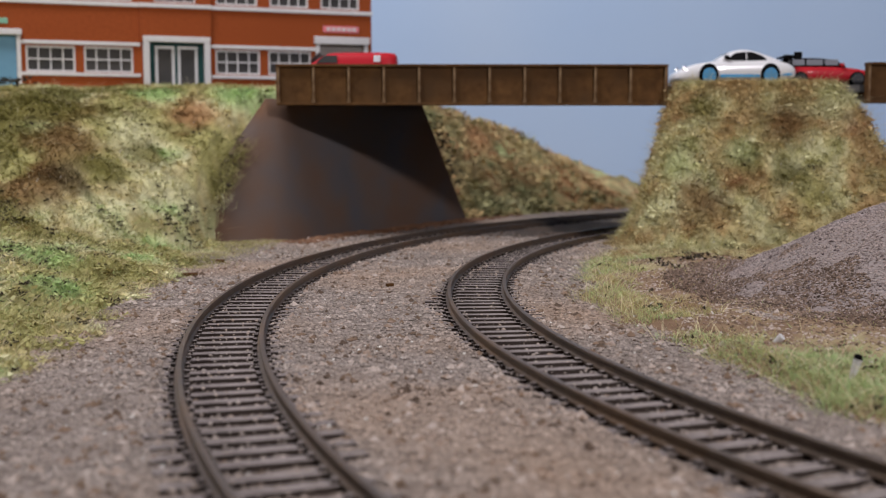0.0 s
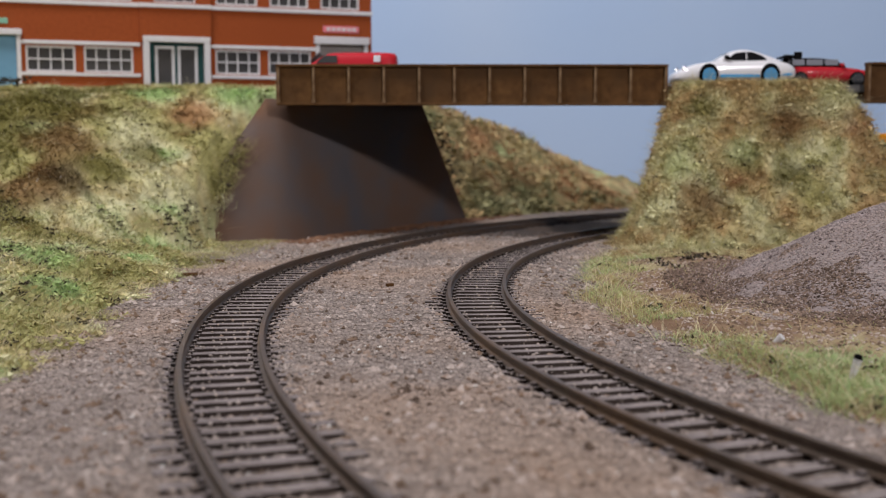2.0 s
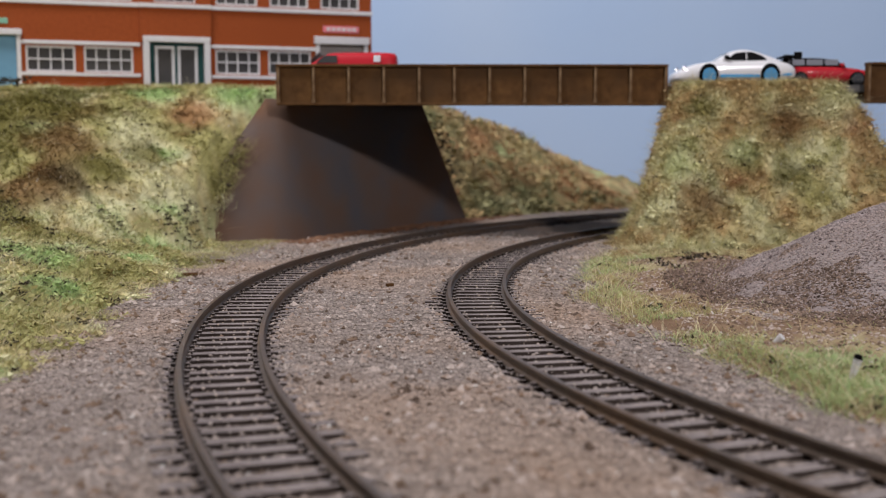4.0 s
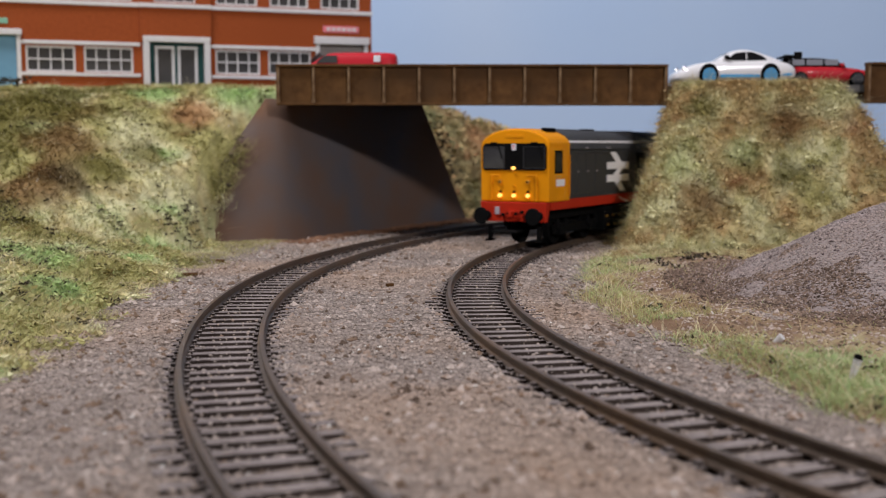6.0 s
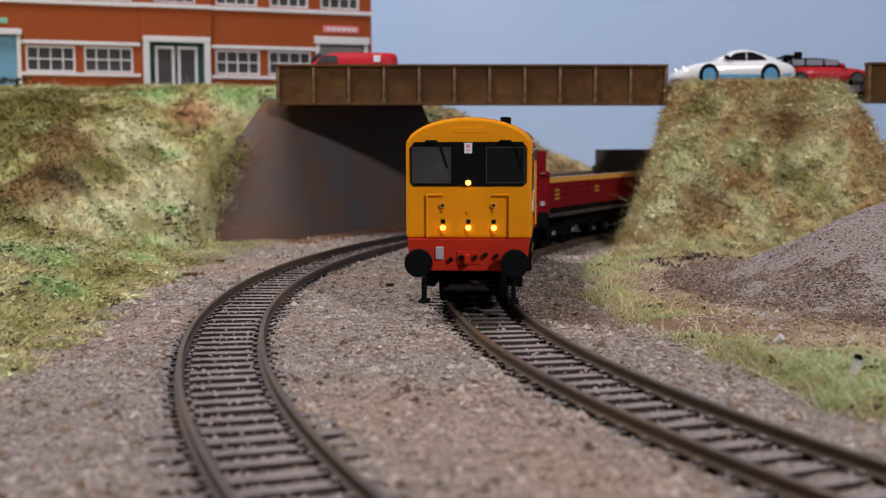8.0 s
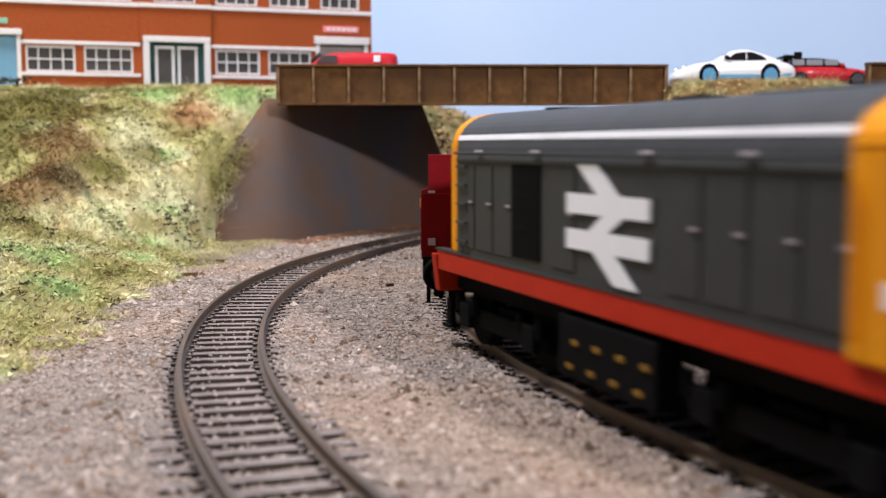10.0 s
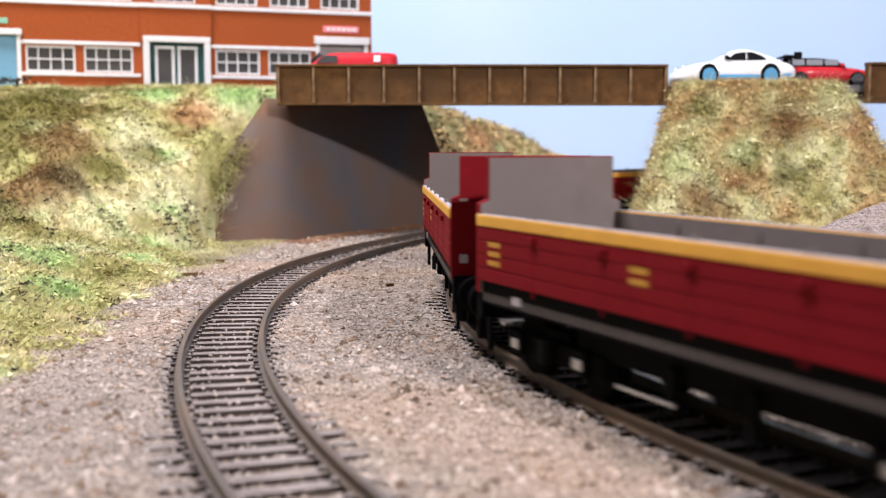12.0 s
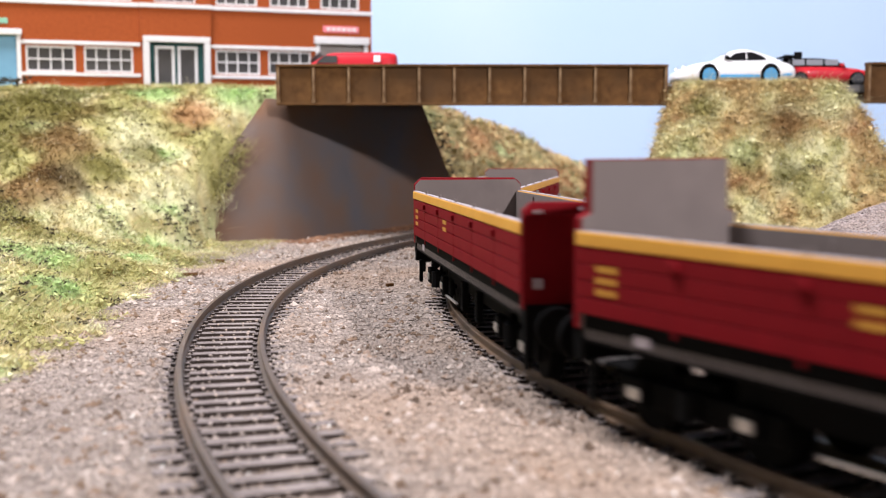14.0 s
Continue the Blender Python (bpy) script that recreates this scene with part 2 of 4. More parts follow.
def cyl(c, axis, r, length, seg=16, r2=None, bm=None, bevel=0.0):
    own = bmesh.new()
    bmesh.ops.create_cone(own, cap_ends=True, segments=seg, radius1=r, radius2=r if r2 is None else r2, depth=length)
    if bevel:
        es = [e for e in own.edges if abs(e.verts[0].co.z - e.verts[1].co.z) < 1e-6]
        bmesh.ops.bevel(own, geom=es, offset=bevel, segments=2, affect="EDGES", profile=0.5)
    rot = {"x": Matrix.Rotation(math.pi / 2, 3, "Y"), "y": Matrix.Rotation(-math.pi / 2, 3, "X"), "z": Matrix.Identity(3)}[axis]
    bmesh.ops.rotate(own, matrix=rot, verts=own.verts)
    bmesh.ops.translate(own, vec=c, verts=own.verts)
    return merge(bm, own)


def prism(outline, y0, y1, bevel=0.0, bm=None):
    """An outline in x, z swept from y0 to y1."""
    own = bmesh.new()
    vs = [own.verts.new((x, y0, z)) for x, z in outline]
    f = own.faces.new(vs)
    ext = bmesh.ops.extrude_face_region(own, geom=[f])
    bmesh.ops.translate(own, vec=(0, y1 - y0, 0), verts=[v for v in ext["geom"] if isinstance(v, bmesh.types.BMVert)])
    bmesh.ops.recalc_face_normals(own, faces=own.faces)
    if bevel:
        es = [e for e in own.edges if len(e.link_faces) == 2 and e.calc_face_angle(0) > 0.5]
        bmesh.ops.bevel(own, geom=es, offset=bevel, segments=2, affect="EDGES", profile=0.5)
    return merge(bm, own)


def turned(bm, m):
    bmesh.ops.transform(bm, matrix=m, verts=bm.verts)
    return bm


YZ = Matrix(((0, 1, 0, 0), (1, 0, 0, 0), (0, 0, 1, 0), (0, 0, 0, 1)))   # sweeps a prism along x instead of y


def smooth01(a):
    a = min(1.0, max(0.0, a))
    return a * a * (3 - 2 * a)


def fbm(x, y, s, o=3):
    return noise.fractal(Vector((x / s, y / s, 7.3)), 1.0, 2.0, o)


# ---- the lie of the land ----
LEFT_TRACK = (478.6, 344.8, 536.4)
RIGHT_TRACK = (461.0, 344.9, 450.5)
ROAD_Z = 74.0


def ground_z(x, y):
    """Ballasted bed: flush with the sleepers' tops along both tracks, a little uneven between."""
    z = -3.1 + 0.75 * fbm(x, y, 8, 3) + 0.9 * fbm(x, y, 45, 2)
    for cx, cy, r in (LEFT_TRACK, RIGHT_TRACK):
        d = abs(math.hypot(x - cx, y - cy) - r)
        z = z + 0.5 * (1 - smooth01((d - 19) / 8))
        k = 1 - smooth01((d - 10.4) / 3.4)
        z = z * (1 - k) + (-3.75 + 0.3 * fbm(x, y, 4, 2)) * k
    return z


def bank_z(x, y):
    """The grass bank that climbs to the street, off the tracks' outer side."""
    clear = 6 * smooth01((y - 500) / 35) * (1 - smooth01((y - 566) / 24))      # bared flank of the abutment
    s = -(x + 92 + clear + 7 * math.sin(y / 60.0) + 4 * fbm(x, y, 40, 2))
    if s < -6:
        return -12.0
    d0 = 578 - 6.0 * min(max(s - 3, 0), 12) - 1.7 * min(max(s - 15, 0), 58)
    k = smooth01((y - d0) / (604 - d0)) if y < 604 else 1.0
    lump = 7.0 * fbm(x, y, 38, 3) + 4.6 * fbm(x, y, 13, 3)
    low = min(-5.5 + 0.24 * max(s, -6), 24)
    z = low + (72.8 - low) * k + (4.0 * smooth01((y - 610) / 40))
    w = (0.35 + 0.65 * math.sin(math.pi * min(1, k + 0.12))) * smooth01((s + 6) / 16)
    return z + lump * (w if y < 604 else 0.2)


def mound_z(x, y):
    """The grassed pier of earth between the two bridges."""
    foot = max(461 - math.sqrt(max(1.0, 450.5 ** 2 - (y - 344.9) ** 2)) + 23, 77)
    a = max(-1.0, (x - foot) / max(18.0, 115 - foot))
    a = a ** 1.55 if a > 0 else a                                # flank along the track, flared at its foot
    b = (205.5 + 0.25 * (570 - y) - x) / 19.0                     # flank beside the second opening
    c = (y - 489 - 4 * fbm(x, 3, 30, 2)) / 58.0                 # face towards the viewer
    d = (690 - y) / 30.0
    t = min(a, b, c, d)
    soft = sorted((a, b, c, d))
    t -= 0.12 * max(0.0, 1 - (soft[1] - soft[0]) / 0.4)
    k = min(1.0, max(0.0, t))
    k = 1 - (1 - k) ** 1.3
    z = -5.5 + (ROAD_Z - 1.2 + 5.5) * k
    w = math.sin(math.pi * min(1.0, k + 0.08))
    skirt = 0 if t > 0 else t * 14
    return z + skirt + (5.5 * fbm(x, y, 26, 3) + 4.2 * fbm(x, y + 0.7 * z, 10, 3)) * (0.12 + 0.88 * max(0, w))


def far_z(x, y):
    """The low scrubby bank beyond the bridge."""
    r = math.hypot(x - 478.6, y - 344.8)
    top = min(70, 70 - 0.36 * (x + 5)) + 5 * fbm(x, y, 30, 3)
    k = smooth01((r - 598) / 75.0)
    return -6 + max(8.0, top + 6) * k + 3.5 * fbm(x, y, 12, 2) * (0.3 + k)


def pile_z(x, y):
    d = math.hypot(x - 190, y - 368) + 4.5 * fbm(x, y, 24, 2)
    return -5.5 + 0.5 * (106 - math.sqrt(d * d + 300)) + 0.25 * fbm(x, y, 5, 2)


def verge_z(x, y):
    """A low strip of turf and earth between the running track, the mound and the gravel."""
    r = 450.5 - math.hypot(x - 461.0, y - 344.9)
    edge = 31 + 7 * fbm(x, y, 35, 2)
    k = smooth01((r - edge) / 14.0)
    return -5.0 + 3.4 * k + 1.6 * fbm(x, y, 16, 3) * k


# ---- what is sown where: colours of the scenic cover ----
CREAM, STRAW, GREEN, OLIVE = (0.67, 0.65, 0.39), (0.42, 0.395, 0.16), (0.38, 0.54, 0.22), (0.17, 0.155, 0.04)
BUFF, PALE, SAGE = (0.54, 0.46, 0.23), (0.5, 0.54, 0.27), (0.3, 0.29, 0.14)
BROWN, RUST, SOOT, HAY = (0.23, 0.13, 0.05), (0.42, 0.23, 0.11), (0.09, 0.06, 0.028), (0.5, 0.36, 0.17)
# far-left olive and brown: dark growth, with the dimmer light there painted in
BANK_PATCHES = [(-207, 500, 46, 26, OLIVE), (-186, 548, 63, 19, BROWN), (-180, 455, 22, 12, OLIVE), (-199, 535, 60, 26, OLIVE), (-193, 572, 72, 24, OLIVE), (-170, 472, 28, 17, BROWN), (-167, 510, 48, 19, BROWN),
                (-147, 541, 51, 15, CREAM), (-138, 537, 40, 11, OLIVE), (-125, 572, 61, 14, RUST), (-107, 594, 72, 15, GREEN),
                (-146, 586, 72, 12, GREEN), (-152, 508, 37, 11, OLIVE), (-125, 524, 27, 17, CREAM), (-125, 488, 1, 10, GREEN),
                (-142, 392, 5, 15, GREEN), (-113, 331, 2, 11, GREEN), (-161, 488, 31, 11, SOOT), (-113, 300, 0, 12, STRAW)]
MOUND_PATCHES = [(121, 533, 62, 9, OLIVE), (105, 513, 37, 10, PALE), (140, 513, 35, 7, OLIVE), (137, 518, 43, 8, PALE),
                 (138, 498, 14, 7, CREAM), (117, 503, 21, 11, BROWN), (160, 524, 53, 12, BROWN), (90, 508, 15, 12, CREAM),
                 (181, 527, 59, 11, CREAM), (154, 510, 30, 8, OLIVE), (140, 545, 70, 14, HAY), (165, 505, 22, 10, STRAW)]
FAR_PATCHES = [(27, 812, 52, 16, RUST), (62, 845, 38, 14, BUFF), (95, 880, 33, 14, HAY), (29, 770, 5, 20, SAGE), (62, 800, 4, 22, SAGE),
               (10, 790, 58, 12, SAGE), (50, 785, 5, 8, CREAM), (120, 870, 20, 16, RUST)]


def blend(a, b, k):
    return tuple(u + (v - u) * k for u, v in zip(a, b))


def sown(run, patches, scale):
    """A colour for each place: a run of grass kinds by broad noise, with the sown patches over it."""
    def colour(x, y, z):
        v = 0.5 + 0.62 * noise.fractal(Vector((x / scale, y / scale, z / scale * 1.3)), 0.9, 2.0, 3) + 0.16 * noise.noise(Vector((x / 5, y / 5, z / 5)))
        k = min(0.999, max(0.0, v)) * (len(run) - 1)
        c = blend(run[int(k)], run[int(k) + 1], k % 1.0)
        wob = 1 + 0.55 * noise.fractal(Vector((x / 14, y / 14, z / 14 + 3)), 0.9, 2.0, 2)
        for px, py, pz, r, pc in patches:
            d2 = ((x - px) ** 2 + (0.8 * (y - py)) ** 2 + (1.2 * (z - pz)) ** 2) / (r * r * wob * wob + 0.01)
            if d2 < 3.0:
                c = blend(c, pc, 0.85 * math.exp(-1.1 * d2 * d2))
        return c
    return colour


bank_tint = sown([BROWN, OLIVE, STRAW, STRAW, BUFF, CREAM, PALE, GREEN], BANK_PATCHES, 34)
mound_tint = sown([RUST, HAY, HAY, BUFF, BUFF, CREAM, STRAW, CREAM], MOUND_PATCHES, 20)
far_tint = sown([SAGE, SAGE, HAY, BUFF, RUST, SAGE, PALE], FAR_PATCHES, 24)


def field(name, fn, x0, x1, y0, y1, step, material, keep=None, tint=None):
    nx, ny = int((x1 - x0) / step) + 1, int((y1 - y0) / step) + 1
    verts = [(x0 + i * step, y0 + j * step, fn(x0 + i * step, y0 + j * step)) for j in range(ny) for i in range(nx)]
    faces = []
    for j in range(ny - 1):
        for i in range(nx - 1):
            a = j * nx + i
            q = (a, a + 1, a + nx + 1, a + nx)
            if keep is None or any(keep(*verts[v]) for v in q):
                faces.append(q)
    return raw(name, verts, faces, material, smooth=True, tint=[tint(*v) for v in verts] if tint else None)


tagged(field("ground", ground_z, -330, 640, -260, 980, 3.2, M_BALLAST), "brown-grey ballast spread over the baseboard between the tracks", "ballast bed", kind="structure")
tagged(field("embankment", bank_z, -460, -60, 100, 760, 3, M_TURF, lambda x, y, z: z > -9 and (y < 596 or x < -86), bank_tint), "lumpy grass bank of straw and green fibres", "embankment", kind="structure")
tagged(field("embankment", mound_z, 50, 262, 440, 720, 2.5, M_TURF, lambda x, y, z: z > -9, mound_tint), "steep dry-grass mound that carries the road between two bridges", "embankment", kind="structure")
tagged(field("embankment", far_z, -70, 330, 640, 930, 4, M_TURF, lambda x, y, z: z > -5.5 and math.hypot(x - 478.6, y - 344.8) > 590, far_tint), "low scrub-covered bank beyond the bridge", "embankment", kind="structure")
tagged(field("verge", verge_z, 20, 330, 90, 520, 2.5, M_EARTH, lambda x, y, z: z > -5.2), "strip of brown earth and thin turf beside the track", "verge", kind="structure")
pile = tagged(field("gravel_mound", pile_z, 70, 320, 230, 500, 2.0, M_PILE, lambda x, y, z: z > -6.5), "conical heap of loose grey-brown gravel on the earth", "gravel heap")

# ---- hall, baseboard, backdrop ----


def shell():
    raw_board = part("baseboard", box(-900, 1300, -330, 1100, -40, -12), M_BOARD)
    tagged(raw_board, "plywood baseboard under the model railway", "baseboard", kind="structure")
    sky = bmesh.new()
    prev = None
    for i in range(41):
        a = i / 40
        x = -1000 + 2300 * a
        y = 1020 - 260 * smooth01((abs(a - 0.45) - 0.3) / 0.2)
        pair = (sky.verts.new((x, y, -12)), sky.verts.new((x, y, 520)))
        if prev:
            sky.faces.new((prev[0], pair[0], pair[1], prev[1]))
        prev = pair
    ob = part("backdrop", sky, M_SKY, smooth=True)
    tagged(ob, "pale blue painted sky board behind the layout", "backdrop", kind="structure")
    for name, b in (("wall_north", (-1240, 1640, 1300, 1340, -40, 1150)), ("wall_south", (-1240, 1640, -1340, -1300, -40, 1150)),
                    ("wall_east", (1600, 1640, -1300, 1300, -40, 1150)), ("wall_west", (-1240, -1200, -1300, 1300, -40, 1150)),
                    ("ceiling", (-1240, 1640, -1340, 1340, 1150, 1190)), ("floor", (-1240, 1640, -1340, 1340, -80, -40.5))):
        tagged(part(name, box(*b), M_WALL), "plain hall surface around the layout", "wall" if "wall" in name else name, kind="structure")


shell()

# ---- road and abutment ----


def slab(name, bottom, top, material, label, category):
    """A battered block: a ring of points at the foot and one at the head, finely divided on its faces."""
    bm = bmesh.new()
    n, rows = len(bottom), 14
    grid = []
    for j in range(rows + 1):
        k = j / rows
        grid.append([bm.verts.new(tuple(b[i] * (1 - k) + t[i] * k for i in range(3))) for b, t in zip(bottom, top)])
    for j in range(rows):
        for i in range(n):
            i2 = (i + 1) % n
            bm.faces.new((grid[j][i], grid[j][i2], grid[j + 1][i2], grid[j + 1][i]))
    bm.faces.new(grid[-1])
    bmesh.ops.recalc_face_normals(bm, faces=bm.faces)
    return tagged(part(name, bm, material, smooth=True), label, category, kind="structure")


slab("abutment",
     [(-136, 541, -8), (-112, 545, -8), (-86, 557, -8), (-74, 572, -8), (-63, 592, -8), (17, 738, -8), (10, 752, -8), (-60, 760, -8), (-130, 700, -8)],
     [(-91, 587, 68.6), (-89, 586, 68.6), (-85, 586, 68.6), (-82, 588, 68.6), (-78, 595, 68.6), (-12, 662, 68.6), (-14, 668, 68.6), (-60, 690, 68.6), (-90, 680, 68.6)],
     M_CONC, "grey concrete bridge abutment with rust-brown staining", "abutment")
tagged(part("road", box(-82, 560, 574, 667, 70.6, ROAD_Z), M_ROAD), "narrow grey street along the top of the banks", "road", kind="structure")
tagged(part("pavement", box(-460, -40, 690, 960, 60, 79.5), M_ROAD), "grey street surface in front of the brick building", "pavement", kind="structure")


def girder(x0, x1, y0, tilt, label):
    g = thing("girder_bridge", at(0, 0, 0), label, "bridge", group="girder bridges")
    L = x1 - x0
    z0, z1 = 64.6, 84.8
    part("web", box(x0, x1, y0 + 1.6, y0 + 3.2, z0 + 0.6, z1 - 0.6), M_GIRDER, g)
    part("top_flange", box(x0 - 0.3, x1 + 0.3, y0 - 0.6, y0 + 5.0, z1 - 1.3, z1, 0.25), M_GIRDER, g)
    part("bottom_flange", box(x0, x1, y0 - 0.2, y0 + 5.0, z0, z0 + 1.2, 0.25), M_GIRDER, g)
    n = max(2, round(L / 17.3))
    bm = prism([(-0.95, z0 + 1.2), (0.95, z0 + 1.2), (0.55, z0 + 4), (0.55, z1 - 1.3), (-0.55, z1 - 1.3), (-0.55, z0 + 4)], y0 - 0.3, y0 + 1.6)
    first = part("stiffener", bm, M_WORN, g)
    first.location.x = (x0 + 0.8) * U
    for i in range(1, n + 1):
        o = first.copy()
        scene.collection.objects.link(o)
        o.location.x = (x0 + 0.8 + (L - 1.6) * i / n) * U
    part("end_plate", box(x0 - 0.2, x0 + 0.6, y0 - 0.2, y0 + 4.2, z0 + 0.4, z1 - 0.4, 0.15), M_GIRDER, g)
    part("end_plate", box(x1 - 0.6, x1 + 0.2, y0 - 0.2, y0 + 4.2, z0 + 0.4, z1 - 0.4, 0.15), M_GIRDER, g)
    part("deck", box(x0 + 1, x1 - 1, y0 + 5.0, y0 + 99.5, z0 + 4.2, z0 + 5.8), M_GIRDER, g)
    part("far_web", box(x0, x1, y0 + 100, y0 + 103, z0 + 4, z1 - 3), M_GIRDER, g)
    # the beam sags by a hair towards one end
    g.matrix_world = Matrix.Translation((x0 * U, y0 * U, z0 * U)) @ pose(0, 0, 0, 0, tilt, 0) @ Matrix.Translation((-x0 * U, -y0 * U, -z0 * U))
    return g


girder(-82.4, 111.6, 568, 0.22, "rusty brown plate-girder road bridge with upright stiffeners")
girder(211.0, 420.0, 568, 0.0, "rusty brown plate-girder bridge over the next opening")

# ---- brick building ----


def ring(u0, u1, z0, z1, w, y0, y1):
    """A rectangular frame as one solid."""
    bm = bmesh.new()
    out = [(u0, z0), (u1, z0), (u1, z1), (u0, z1)]
    inn = [(u0 + w, z0 + w), (u1 - w, z0 + w), (u1 - w, z1 - w), (u0 + w, z1 - w)]
    v = [[bm.verts.new((u, y, z)) for u, z in pts] for pts, y in ((out, y0), (inn, y0), (out, y1), (inn, y1))]
    for i in range(4):
        j = (i + 1) % 4
        bm.faces.new((v[0][i], v[0][j], v[1][j], v[1][i]))
        bm.faces.new((v[2][i], v[3][i], v[3][j], v[2][j]))
        bm.faces.new((v[0][i], v[2][i], v[2][j], v[0][j]))
        bm.faces.new((v[1][i], v[1][j], v[3][j], v[3][i]))
    bmesh.ops.recalc_face_normals(bm, faces=bm.faces)
    return bm


def wall_with_holes(u0, u1, z0, z1, holes, y0, y1):
    us = sorted({u0, u1, *[h[0] for h in holes], *[h[1] for h in holes]})
    zs = sorted({z0, z1, *[h[2] for h in holes], *[h[3] for h in holes]})
    bm = bmesh.new()
    for a, b in zip(us, us[1:]):
        for c, d in zip(zs, zs[1:]):
            m = ((a + b) / 2, (c + d) / 2)
            if not any(h[0] < m[0] < h[1] and h[2] < m[1] < h[3] for h in holes):
                bm = box(a, b, y0, y1, c, d, bm=bm)
    bmesh.ops.remove_doubles(bm, verts=bm.verts, dist=0.001)
    return bm


def building():
    b = thing("brick_building", pose(-0.248, 0.6763, 0.081, 0, 0, 20.47), "two-storey orange brick factory office with white trim", "building")
    low = [(2.3, 30.2, 7.8, 23.2), (35.2, 63.8, 8.0, 23.4), (113.6, 141.6, 8.2, 23.4), (146.8, 174.6, 8.4, 23.6)]
    up = [(-32, -4, 51, 66), (2.3, 30.2, 51, 66), (35.2, 63.8, 51, 66), (76.5, 102, 51, 66), (114.3, 140.4, 51, 66), (148.2, 173.2, 51, 66), (181.3, 207, 51, 66)]
    holes = low + up + [(73.3, 106.5, -2, 27.2), (179.5, 211.0, -2, 29.0), (-36, -2.5, -2, 29.0)]
    part("wall", wall_with_holes(-120, 215.2, -2, 75, holes, 0, 5), M_BRICK, b)
    part("wall", box(210.2, 215.2, 5, 120, -2, 75), M_BRICK, b)
    part("wall", box(-120, 210.2, 110, 114, -2, 75), M_BRICK, b)
    part("roof", box(-121, 216, -1.2, 120, 75, 78, 0.4), M_WHITE, b)
    part("bay", wall_with_holes(67.8, 110.8, 27.2, 75, [(76.5, 102, 51, 66)], -2.2, -0.003), M_BRICK, b, "projecting brick entrance bay")
    for u0, u1, z0, z1 in low + up:
        w = part("window", ring(u0, u1, z0, z1, 1.2, 0.4, 1.7), M_WHITE, b, "white-framed eight-pane window")
        zm = (z0 + z1) / 2
        part("glazing_bar", box(u0 + 1.2, u1 - 1.2, 0.7, 1.6, zm - 0.4, zm + 0.4), M_WHITE, w)
        for i in range(4):
            a0, a1 = u0 + (u1 - u0) * i / 4, u0 + (u1 - u0) * (i + 1) / 4
            if i:
                part("glazing_bar", box(a0 - 0.4, a0 + 0.4, 0.6, 1.58, z0 + 1.2, z1 - 1.2), M_WHITE, w)
            for c0, c1 in ((z0, zm), (zm, z1)):
                part("pane", box(a0, a1 - 0.02, 1.75, 2.1, c0, c1 - 0.02), M_DARKGLASS, w)
    for u0, u1 in ((-1.5, 68.0), (110.8, 178.0)):
        part("string_course", box(u0, u1, -1.3, 0.0, 24.0, 26.3, 0.3), M_WHITE, b)
        part("sill_course", box(u0, u1, -1.5, 0.0, 5.5, 7.6, 0.3), M_WHITE, b)
    for u0, u1, y in ((-120, 67.5, -1.4), (67.4, 111.2, -3.6), (111.1, 215.6, -1.4)):
        part("floor_course", box(u0, u1, y, y + 1.4 if y > -2 else -2.2, 47.6, 50.2, 0.3), M_WHITE, b)
    # entrance
    d = part("door_surround", box(69.6, 73.4, -3.2, 1, -2, 27.0, 0.3, box(106.4, 110.2, -3.2, 1, -2, 27.0, 0.3, box(69.6, 110.2, -3.4, 1, 27.0, 30.6, 0.3))), M_WHITE, b)
    for u0, u1 in ((76.8, 88.6), (90.4, 102.6)):
        leaf = part("door", ring(u0, u1, -1, 24.8, 1.7, 0.2, 1.6), M_WHITE, b, "white-framed glazed door leaf")
        part("pane", box(u0, u1, 1.65, 2.1, -1, 24.8), M_DARKGLASS, leaf)
    part("door_frame", box(88.4, 90.6, 0.4, 2.4, -1, 26, 0, box(73.4, 76.6, 0.8, 2.4, -1, 27, 0, box(102.8, 106.4, 0.8, 2.4, -1, 27, 0, box(73.4, 106.4, 0.8, 2.4, 25.2, 27)))), M_GREEN, b, "dark green door frame")
    # loading doors at both ends of the front
    part("door_surround", box(176.6, 213.2, -3.0, 0, 28.6, 33.4, 0.4, box(209.6, 212.4, -1.8, 0, -2, 28.6, 0.3, box(177.6, 180.2, -1.8, 0, -2, 28.6, 0.3))), M_WHITE, b)
    slat = part("shutter", box(180.3, 209.5, 2.0, 2.8, -2, 29), mat("shutter_grey", (0.33, 0.3, 0.27), None, 100, 30, 0.5, 0, 0.1), b, "grey roller shutter")
    for i in range(14):
        part("slat", box(180.3, 209.5, 1.5, 2.0, i * 2.05 + 0.2, i * 2.05 + 1.8), slat.data.materials[0], slat)
    part("door_surround", box(-38.5, 0.6, -3.0, 0, 28.8, 32.3, 0.4, box(-2.6, -0.2, -1.8, 0, -2, 28.8, 0.3)), M_WHITE, b)
    part("door", box(-36, -2.6, 1.0, 2.0, -2, 28.8), M_BLUE, b, "blue loading door")
    part("sign", box(182.7, 206.4, -0.9, 0, 36.2, 40.4, 0.2), M_PINK, b, "small pink-red name board with pale lettering")
    for i in range(6):
        part("lettering", box(185 + i * 3.4, 187.4 + i * 3.4, -1.2, -0.9, 37.3, 39.4), M_WHITE, b)
    part("sign", box(-24, -6.9, -0.9, 0, 35.4, 38.6, 0.2), M_SIGNGREEN, b, "small pale green name board")


building()

# ---- tracks ----


